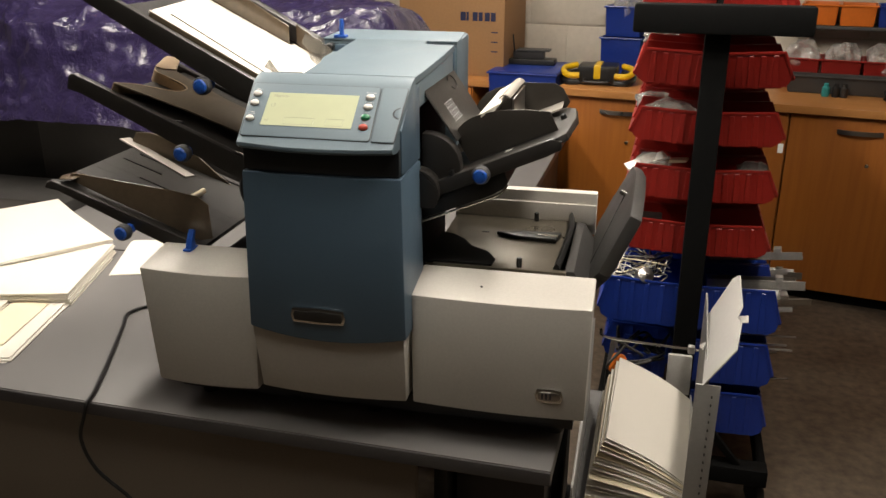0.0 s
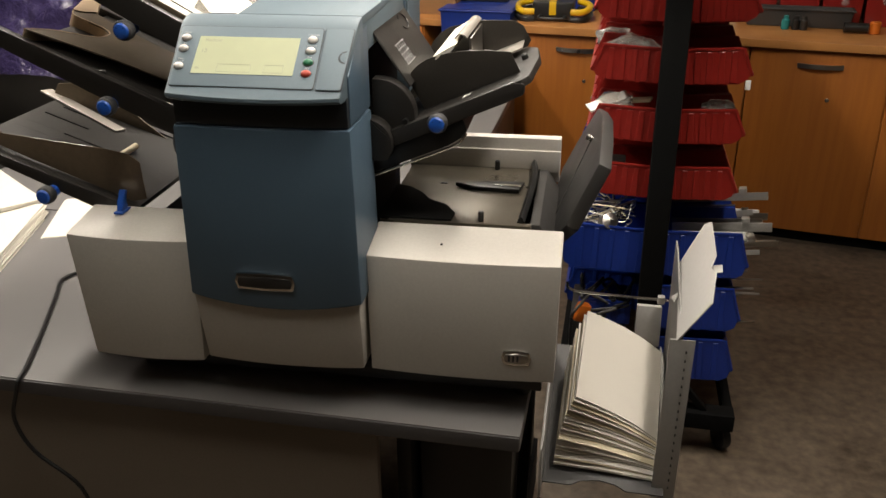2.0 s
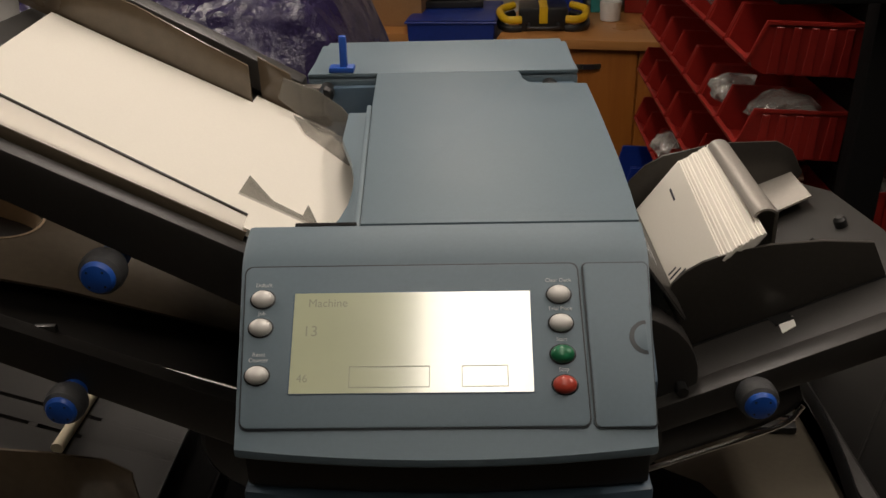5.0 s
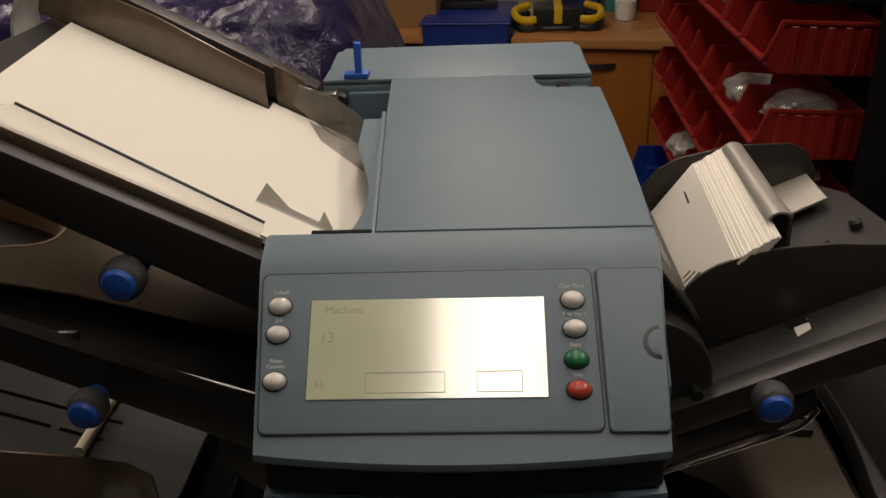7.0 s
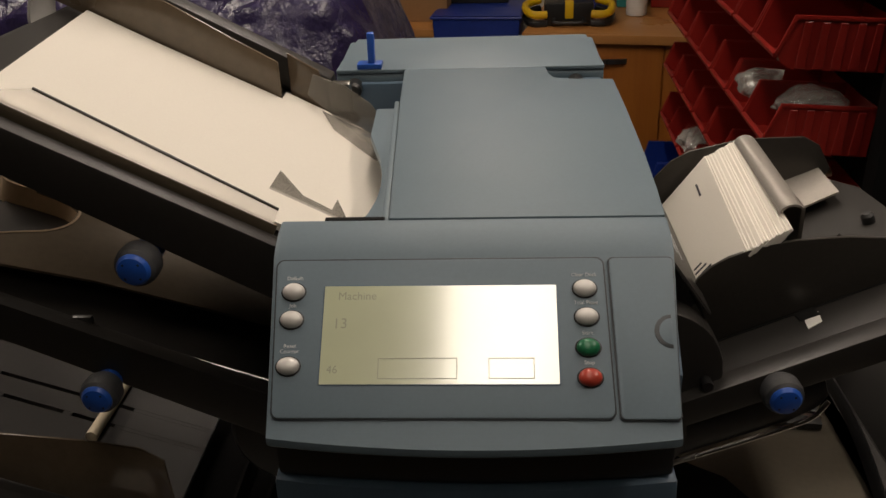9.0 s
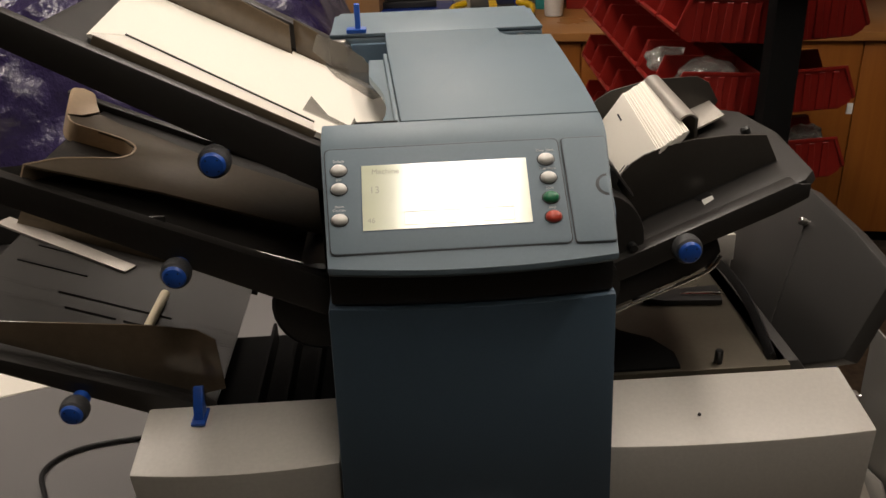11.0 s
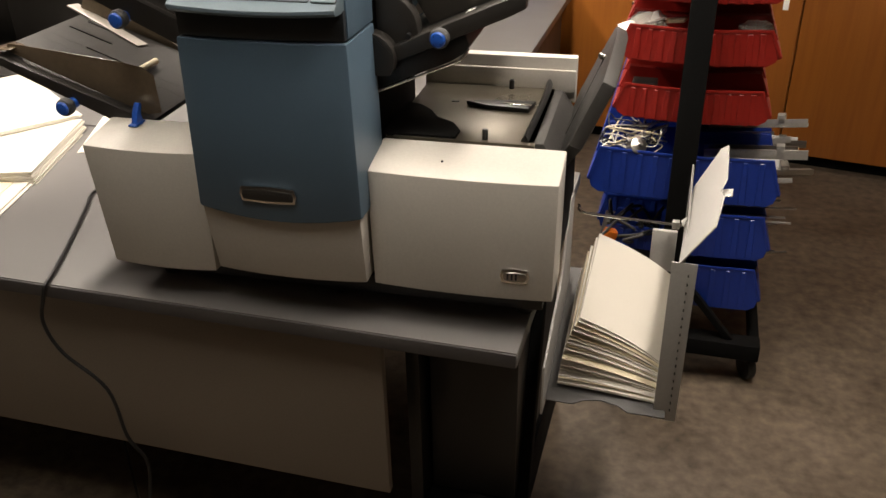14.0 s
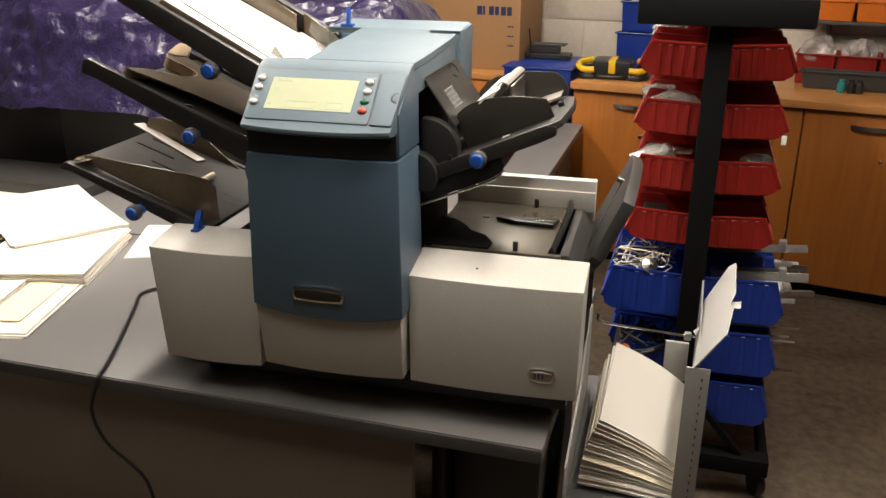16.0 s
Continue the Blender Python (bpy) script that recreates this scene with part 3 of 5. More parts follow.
def feeders():
    # top tray, with paper
    a = left_feeder("upper_feeder", -0.735, 1.652, -0.285, 1.418, 0.066, 0.44, 0.042, 0.055, "charcoal upper paper feeder", floor_from=-0.575)
    part("far_guide", prism([(-0.60, 1.583), (-0.585, 1.594), (-0.53, 1.594), (-0.464, 1.563), (-0.40, 1.524), (-0.357, 1.499), (-0.357, 1.452), (-0.60, 1.578)], "y", 0.362, 0.366, 0.001), SMOKE, a, "smoked side guide")
    part("far_guide", prism([(-0.356, 1.499), (-0.322, 1.478), (-0.315, 1.43), (-0.356, 1.45)], "y", 0.402, 0.406, 0.001), SMOKE, a, "smoked end of the side guide")
    part("far_rail_top", prism([(-0.70, 1.635), (-0.31, 1.432), (-0.31, 1.468), (-0.66, 1.655)], "y", 0.408, 0.44, 0.004), DARK, a)
    lay = Matrix.Translation((-0.549, 0, 1.561)) @ pose(0, 0, 0, 0, 27.7, 0)  # x down the tray, y across it
    part("guide_flange", moved(prism([(0.052, 0.127), (0.028, 0.090), (0.028, 0.084), (0.272, 0.083), (0.270, 0.108)], "z", 0.0035, 0.0043, 0.0002), lay), HAZE, a, "clear plastic flange over the paper edge")
    part("guide_edge", moved(prism([(0.052, 0.128), (0.270, 0.109), (0.270, 0.1065), (0.052, 0.1255)], "z", 0.0044, 0.0062, 0.0003), lay), DARK, a)
    part("guide_wall", moved(prism([(0.03, 0.0872), (0.275, 0.0842), (0.275, 0.088), (0.03, 0.092)], "z", -0.008, 0.0032, 0.0005), lay), PLATE, a, "olive guide wall under the flange")
    part("corner_guide", prism([(-0.334, 1.430), (-0.313, 1.458), (-0.296, 1.434), (-0.272, 1.420), (-0.266, 1.430), (-0.260, 1.413), (-0.272, 1.404)], "y", 0.148, 0.152, 0.0005), CLEAR, a, "clear corner guide")
    part("corner_web", prism([(-0.334, 1.4385), (-0.300, 1.4215), (-0.298, 1.4235), (-0.333, 1.4405)], "y", 0.110, 0.148, 0.0005), DARKER, a)
    part("corner_plate", prism([(-0.330, 1.462), (-0.322, 1.484), (-0.288, 1.470), (-0.262, 1.450), (-0.240, 1.418), (-0.240, 1.405), (-0.29, 1.425)], "y", 0.366, 0.3695, 0.0005), CLEAR, a, "clear smoked corner guide")
    part("corner_lip", moved(prism([(0.262, 0.366), (0.282, 0.330), (0.335, 0.300), (0.348, 0.330), (0.345, 0.366)], "z", 0.004, 0.0052, 0.0003), lay), CLEAR, a, "clear lip over the paper corner")
    part("bracket", block(-0.306, -0.284, 0.3698, 0.386, 1.440, 1.472, 0.002), STEEL, a)

    def stop(p, q):
        return (-0.588 + 0.016 * p * p, 0.306 + 0.056 * q + 0.006 * p, 1.556 + 0.052 * p * (1 - 0.12 * (2 * q - 1) ** 2))
    part("end_stop", sheet(stop, 8, 5, 0.003), PALETRAY, a, "pale paper stop")
    knob(-0.411, 0.088, 1.418, a)
    # middle tray
    b = left_feeder("middle_feeder", -0.715, 1.424, -0.30, 1.245, 0.098, 0.42, 0.04, 0.055, "charcoal middle paper feeder", floor_from=-0.64)
    lay = Matrix.Translation((-0.566, 0, 1.368)) @ pose(0, 0, 0, 0, 24, 0)
    rim = [(-0.080, 0.112), (-0.072, 0.128), (-0.055, 0.160), (-0.028, 0.188), (-0.004, 0.212), (0.006, 0.236), (0.004, 0.262), (-0.012, 0.273), (-0.045, 0.272), (-0.075, 0.270), (-0.090, 0.288), (-0.104, 0.335), (-0.116, 0.385), (-0.104, 0.398), (-0.088, 0.394), (-0.074, 0.360), (-0.060, 0.330), (-0.030, 0.320), (0.010, 0.321), (0.080, 0.312), (0.30, 0.330)]
    part("near_guide", moved(prism(rim + [(0.30, 0.20), (0.064, 0.157)], "z", 0.004, 0.007, 0.0006), lay), PLATE, b, "brown metal paper plate with a thumb cut-out")

    def band(p, q, line=smooth_line([(x, y, 0.006) for x, y in rim[:17]], 4)):
        c = line[round(p * (len(line) - 1))]
        return lay @ Vector((c.x, c.y, 0.0075 - 0.026 * q))
    # strip and tab carry the edge highlight of the brown plate in tan
    part("guide_lit_edge", sheet(band, 64, 2, 0.0025), TAN, b, "tan strip painting the lit edge of the cut-out")
    part("guide_tab", moved(prism([(-0.090, 0.290), (-0.103, 0.335), (-0.114, 0.384), (-0.104, 0.396), (-0.089, 0.392), (-0.062, 0.331), (-0.075, 0.300)], "z", 0.0072, 0.0095, 0.001), lay), TAN, b, "folded tab in the lit-edge tan")
    part("wire_edge", tube([(-0.64, 0.118, 1.372), (-0.34, 0.118, 1.262)], 0.0014, n=6, steps=1), STEEL, b)
    part("latch", block(-0.512, -0.492, 0.112, 0.118, 1.318, 1.335, 0.002), FLAP, b)
    knob(-0.480, 0.110, 1.278, b)
    # lower tray
    c = left_feeder("lower_feeder", -0.805, 1.196, -0.47, 1.074, 0.098, 0.47, 0.022, 0.04, "charcoal lower paper feeder", open_slots=True)
    part("near_guide", prism([(-0.785, 1.192), (-0.775, 1.206), (-0.655, 1.194), (-0.54, 1.182), (-0.485, 1.172), (-0.463, 1.156), (-0.460, 1.082), (-0.49, 1.076)], "y", 0.128, 0.131, 0.0008), SMOKE, c, "brown smoked guide")
    lip = prism([(-0.79, 0.105), (-0.80, 0.13), (-0.79, 0.165), (-0.755, 0.15), (-0.76, 0.11)], "z", 0, 0.002, 0.0005)
    part("guide_lip", moved(lip, Matrix.Translation((0, 0, 1.197))), SMOKE, c)
    run = Matrix.Translation((-0.805, 0, 1.190)) @ pose(0, 0, 0, 0, 20.0, 0)  # x down the tray, y across it
    part("slide_plate", moved(prism([(-0.045, 0.425), (-0.035, 0.455), (0.06, 0.432), (0.175, 0.402), (0.165, 0.375)], "z", 0.002, 0.006, 0.001), run), PALESTEEL, c, "bright steel slide")
    part("far_guide", moved(prism([(-0.02, 0.0), (0.26, 0.0), (0.20, 0.020), (0.15, 0.040), (0.09, 0.052), (0.02, 0.046), (-0.015, 0.030)], "y", 0.440, 0.443, 0.0005), run), PLATE, c)
    for k, (a0, a1, vv) in enumerate(((0.03, 0.15, 0.395), (0.02, 0.12, 0.34))):
        part("slot", moved(block(a0, a1, vv, vv + 0.006, -0.001, 0.0036, 0), run), DARKER, c)
    part("tray_seam", moved(block(0.0, 0.33, 0.20, 0.203, -0.001, 0.0006, 0), run), DARKER, c)
    part("roller", moved(turned([(0.007, 0.0), (0.007, 0.12)], pose(0.235, 0.21, 0.012, -90, 0, 0), 14), run), CREAM, c, "cream roller")
    knob(-0.632, 0.104, 1.102, c)
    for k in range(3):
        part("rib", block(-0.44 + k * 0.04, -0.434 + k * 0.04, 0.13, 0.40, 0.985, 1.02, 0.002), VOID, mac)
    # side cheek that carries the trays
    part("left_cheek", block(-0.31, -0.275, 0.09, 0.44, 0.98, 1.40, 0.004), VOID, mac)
    part("drum_cover", turned([(0.055, 0.0), (0.06, 0.004), (0.06, 0.30), (0.055, 0.304)], pose(-0.325, 0.42, 1.20, 90, 0, 0), 28), DARKER, mac)


def envelope_feeder():
    floor = pose(0.084, 0, 1.266, 0, -23.6, 0)  # x up the tray, y across it
    f = part("envelope_feeder", moved(prism([(-0.075, 0.105), (0.190, 0.105), (0.205, 0.118), (0.215, 0.25), (0.205, 0.36), (0.175, 0.43), (-0.075, 0.43)], "z", -0.014, 0.0, 0.003), floor), DARK, mac, "charcoal envelope feeder")
    part("near_rail", prism([(0.010, 1.205), (0.012, 1.236), (0.245, 1.338), (0.266, 1.336), (0.266, 1.318), (0.235, 1.302)], "y", 0.103, 0.127, 0.004), DARK, f)
    part("undershell", prism([(0.0, 1.164), (0.0, 1.215), (0.045, 1.226), (0.16, 1.278), (0.170, 1.25), (0.160, 1.236), (0.135, 1.220)], "y", 0.108, 0.38, 0.006), DARKER, f, "glossy black under shell")
    part("edge_trim", tube([(0.002, 0.106, 1.162), (0.07, 0.106, 1.190), (0.138, 0.106, 1.219), (0.158, 0.106, 1.231), (0.168, 0.107, 1.246)], 0.0024), STEEL, f)
    wall = part("side_wall", prism([(0.083, 1.267), (0.053, 1.319), (0.059, 1.334), (0.070, 1.346), (0.085, 1.356), (0.110, 1.366), (0.145, 1.373), (0.190, 1.376), (0.236, 1.374), (0.243, 1.360), (0.253, 1.340)], "y", 0.176, 0.180, 0.001), SMOKE_DARK, f, "thin brown-grey side wall")
    part("wall_seam", moved(block(0.0, 0.184, 0.1738, 0.1755, 0.0005, 0.0012, 0), floor), DARKER, wall)
    part("window", moved(prism([(0.078, 0.146), (0.092, 0.150), (0.094, 0.166), (0.080, 0.170)], "z", 0.0003, 0.0011, 0), floor), WHITEP, f, "small pale window")
    part("window_hole", moved(prism([(0.076, 0.160), (0.094, 0.160), (0.092, 0.174), (0.074, 0.174)], "z", 0.0003, 0.0014, 0), floor), DARKER, f)
    for a0, a1, v0, v1 in ((0.085, 0.155, 0.225, 0.275), (0.115, 0.155, 0.205, 0.235)):
        part("slot", moved(prism([(a0, v0), (a1, v1), (a1, v1 + 0.005), (a0, v0 + 0.006)], "z", 0.0004, 0.0016, 0), floor), VOID, f)
    part("stud", moved(turned([(0.0065, 0.0), (0.0065, 0.008), (0.004, 0.011)], Matrix.Translation((0.186, 0.284, 0.0)), 16), floor), DARKER, f)
    part("steel_guide", prism([(0.030, 1.25), (0.045, 1.315), (0.059, 1.345), (0.075, 1.363), (0.095, 1.375), (0.154, 1.389), (0.222, 1.390), (0.240, 1.380), (0.256, 1.352), (0.250, 1.340)], "y", 0.405, 0.4085, 0.0008), SMOKE_DARK, f, "brushed dark steel back guide")
    def foot(p, q):
        return floor @ Vector((0.075 + 0.105 * p, 0.404 - 0.072 * q + 0.01 * p, 0.017 - 0.004 * q))
    part("guide_foot", sheet(foot, 6, 3, 0.0022), PALESTEEL, f, "bright steel foot of the back guide")
    def arc(p, q):
        g = math.radians(172 - 150 * p)
        return (0.149 + 0.012 * math.cos(g) - 0.004 * (1 - q), 0.200 + 0.182 * q, 1.388 + 0.010 * math.sin(g) + 0.004 * q)
    part("pusher", sheet(arc, 14, 1, 0.0022), PALESTEEL, f, "curved steel pusher")
    part("pusher_leg", prism([(0.158, 1.388), (0.162, 1.388), (0.164, 1.312), (0.159, 1.312)], "y", 0.215, 0.375, 0.001), STEEL, f)
    def cheek(cx, cz, r, y0, y1, name):
        pts = [(0.0, cz + r)] + [(cx + r * math.cos(math.radians(g)), cz + r * math.sin(math.radians(g))) for g in range(84, -41, -12)] + [(0.0, cz - r * 0.64)]
        return part(name, prism(pts, "y", y0, y1, 0.004), DARK, f, "rounded charcoal cover")
    cheek(0.010, 1.268, 0.066, 0.118, 0.150, "cover_disc")
    cheek(-0.006, 1.225, 0.046, 0.085, 0.1175, "lower_cover")
    part("stud", turned([(0.005, 0.0), (0.005, 0.012)], pose(0.060, 0.118, 1.262, 90, 0, 0), 12), DARKER, f)
    chute = pose(-0.006, 0.14, 1.420, 0, 55, 0)
    part("chute_cover", moved(block(0.0, 0.125, 0.0, 0.27, -0.004, 0.0, 0.002), chute), DARK, f, "charcoal chute cover with a printed diagram")
    for k in range(5):
        part("print_bar", moved(block(0.055 + 0.010 * k, 0.0558 + 0.010 * k, 0.06, 0.13 - 0.012 * (k % 2), 0.0, 0.0004, 0), chute), PALE_PRINT, f)
        part("print_bar", moved(block(0.055, 0.095, 0.068 + 0.013 * k, 0.0686 + 0.013 * k, 0.0, 0.0004, 0), chute), PALE_PRINT, f)
    ring = [(0.03 + 0.016 * math.cos(math.radians(g)), 0.2 + 0.026 * math.sin(math.radians(g)), 0.0008) for g in range(-60, 241, 20)]
    part("print_loop", moved(tube(ring, 0.0011, n=6, steps=2), chute), DARKER, f)
    knob(0.120, 0.124, 1.266, f)


def deck_and_flap():
    d = part("exit_deck", prism([(0.005, 0.12), (0.285, 0.12), (0.285, 0.445), (0.005, 0.445)], "z", 1.03, 1.072, 0.002), BEIGE, mac, "beige exit deck")
    part("deck_rail", block(0.0, 0.325, 0.452, 0.480, 1.04, 1.137, 0.003), WHITE, d, "white back rail")
    part("rail_lip", block(0.0, 0.325, 0.444, 0.4515, 1.065, 1.112, 0.002), WHITE, d)
    for u, v in ((0.192, 0.43), (0.192, 0.135)):
        part("bolt", turned([(0.0055, 1.07), (0.0055, 1.090), (0.004, 1.092)], pose(u, v, 0), 14), DARKER, d)
    part("pointer", prism([(0.118, 0.312), (0.165, 0.292), (0.25, 0.284), (0.258, 0.334), (0.17, 0.326)], "z", 1.0725, 1.082, 0.003), DARKER, d, "black pointed lever")
    part("pointer_edge", prism([(0.19, 0.306), (0.252, 0.296), (0.253, 0.308), (0.205, 0.312)], "z", 1.0815, 1.0835, 0.0005), CHROME, d)
    # the opening's darkness is a flat black patch laid on the deck
    part("deck_hole", prism([(0.0, 0.125), (0.138, 0.125), (0.140, 0.16), (0.118, 0.20), (0.08, 0.225), (0.06, 0.26), (0.03, 0.29), (0.0, 0.30)], "z", 1.0722, 1.0765, 0.001), VOID, d, "flat black patch painting the dark opening in the deck")
    part("tiny_slot", block(0.085, 0.1, 0.325, 0.332, 1.0721, 1.0735, 0), DARKER, d)
    # the raised flap at the far end
    fl = pose(0.318, 0, 1.02, 0, 24, 0)
    f = part("exit_flap", moved(prism([(0.108, 0.070), (0.205, -0.012), (0.415, -0.020), (0.545, 0.020), (0.535, 0.10), (0.495, 0.195), (0.38, 0.212), (0.24, 0.208), (0.118, 0.196)], "x", 0.0, 0.026, 0.006), fl), FLAP, mac, "mid grey exit flap tilted outwards")
    part("flap_knob", moved(turned([(0.006, 0.0), (0.006, 0.012), (0.004, 0.014)], pose(0.0, 0.338, 0.170, 0, -90, 0), 12), fl), STEEL, f)
    part("flap_rib", moved(prism([(0.27, 0.0), (0.276, 0.0), (0.342, 0.165), (0.338, 0.165)], 'x', -0.0022, 0.002, 0.001), fl), FLAP, f)
    part("flap_channel", prism([(0.262, 1.072), (0.30, 1.072), (0.33, 1.03), (0.30, 1.0)], "y", 0.13, 0.44, 0.003), FLAP, f)
    def bar(s, t):
        return (0.258 + 0.014 * t + 0.012 * math.sin(math.pi * s), 0.135 + 0.36 * s, 1.0725 + 0.012 * math.sin(math.pi * t) + 0.022 * math.sin(math.pi * s))
    part("flap_handle", sheet(bar, 14, 4, 0.008), DARKER, f, "black curved handle")


case_parts(), tower_parts(), lid_parts(), feeders(), envelope_feeder(), deck_and_flap()

# ---- paper on and about the machine ----
def paper_in_feeder():
    run = mac.matrix_basis @ Matrix.Translation((-0.549, 0, 1.5575)) @ pose(0, 0, 0, 0, 27.7, 0)
    st = thing("paper_stack", run, "stack of plain white paper in the upper feeder", "paper")
    for k in range(6):
        o = random.uniform(-0.002, 0.002)
        far = 0.398 if k < 2 else 0.359
        near = 0.216 if k < 2 else 0.0
        def leaf(s, t, k=k, o=o, far=far, near=near):
            a = near + (0.366 - near) * s
            return (o + a + 0.022 * (1 - t) * (1 - s) * (near == 0), 0.097 + (far - 0.097) * t, -0.004 + 0.0013 * k + 0.0022 * math.sin(9 * a + k) * t * t * (k == 5))
        part("sheet", sheet(leaf, 14, 6, 0.0010), PAPER, st)


def envelopes_in_feeder():
    st = thing("envelope_stack", mac.matrix_basis @ pose(0.030, 0.0, 1.272), "stack of white window envelopes standing in the envelope feeder", "envelopes")
    lean = pose(0, 0, 0, 4, 34, 0)
    for k in range(13):
        o, h = random.uniform(-0.001, 0.001), 0.112 + random.uniform(-0.001, 0.001)
        step = Matrix.Translation((0.0031 * k, 0, 0.0019 * k - 0.012)) @ lean
        b = moved(block(0.0, 0.0034, 0.184 + o, 0.396 + o, 0.0, h, 0.0006), step)
        e = part("envelope", b, PAPER, st)
        if k == 0:
            part("print_bar", moved(block(-0.0004, 0.0, 0.335, 0.362, 0.088, 0.0905, 0), step), INK, e)
            for j in range(4):
                part("print_bar", moved(block(-0.0004, 0.0, 0.205 + 0.008 * j, 0.2075 + 0.008 * j, 0.052, 0.078 - 0.005 * j, 0), step), INK, e)


def loose_papers():
    def pile(x, y, rz, w, l, n, t, label, mat=PAPER, z=0.7405, name="paper_pile", jit=0.004):
        st = thing(name, pose(x, y, z, 0, 0, rz), label, "paper", "papers on the table")
        for k in range(n):
            ox, oy, r = random.uniform(-jit, jit), random.uniform(-jit, jit), random.uniform(-1.5, 1.5)
            def leaf(s, q, k=k):
                return (w * (s - 0.5), l * (q - 0.5), (k + 0.2) * t + 0.0016 * math.sin(5 * s + k) * q)
            b = sheet(leaf, 5, 5, t * 0.85)
            part("sheet", moved(b, pose(ox, oy, 0, 0, 0, r)), mat, st)
        return st
    pile(-1.294, 2.145, 17, 0.34, 0.39, 9, 0.0045, "thick pile of white paper on the table")
    pile(-1.52, 2.41, -36, 0.55, 0.34, 3, 0.003, "white sheets strewn over the thick pile", z=0.7825)
    pile(-1.82, 2.16, 8, 0.5, 0.34, 4, 0.003, "spread of white paper sheets", jit=0.02)
    pile(-1.095, 2.39, 20, 0.13, 0.30, 2, 0.0015, "white sheets lying beside the pile")
    pile(-1.36, 1.80, 14, 0.34, 0.24, 3, 0.003, "white paper lying on the large envelopes", z=0.7535)
    pile(-1.236, 1.81, 15, 0.40, 0.345, 3, 0.0035, "large white envelopes lying on the table", PAPER, name="large_envelope", jit=0.006)
    pile(-1.14, 1.86, 15, 0.10, 0.25, 1, 0.0012, "cream envelope flap showing its inside", CREAM, z=0.7525, name="envelope_flap")
    pile(-1.98, 2.6, 3, 0.5, 0.3, 3, 0.0015, "white sheets on the table edge")


def power_cord():
    pts = [(-0.50, 2.10, 0.748), (-0.70, 2.09, 0.746), (-0.84, 2.06, 0.746), (-0.885, 2.00, 0.746), (-0.85, 1.92, 0.746), (-0.80, 1.81, 0.746), (-0.755, 1.71, 0.746), (-0.715, 1.615, 0.747), (-0.705, 1.575, 0.742), (-0.71, 1.566, 0.715), (-0.728, 1.566, 0.65), (-0.70, 1.568, 0.575), (-0.61, 1.57, 0.492), (-0.59, 1.572, 0.36), (-0.555, 1.574, 0.295), (-0.57, 1.58, 0.20), (-0.62, 1.6, 0.06), (-0.72, 1.7, 0.008), (-0.9, 1.9, 0.007)]
    lone("mains_cable", tube(pts, 0.0042, n=10), DARKER, "black mains cord trailing over the table edge", "cable")


paper_in_feeder(), envelopes_in_feeder(), loose_papers(), power_cord()


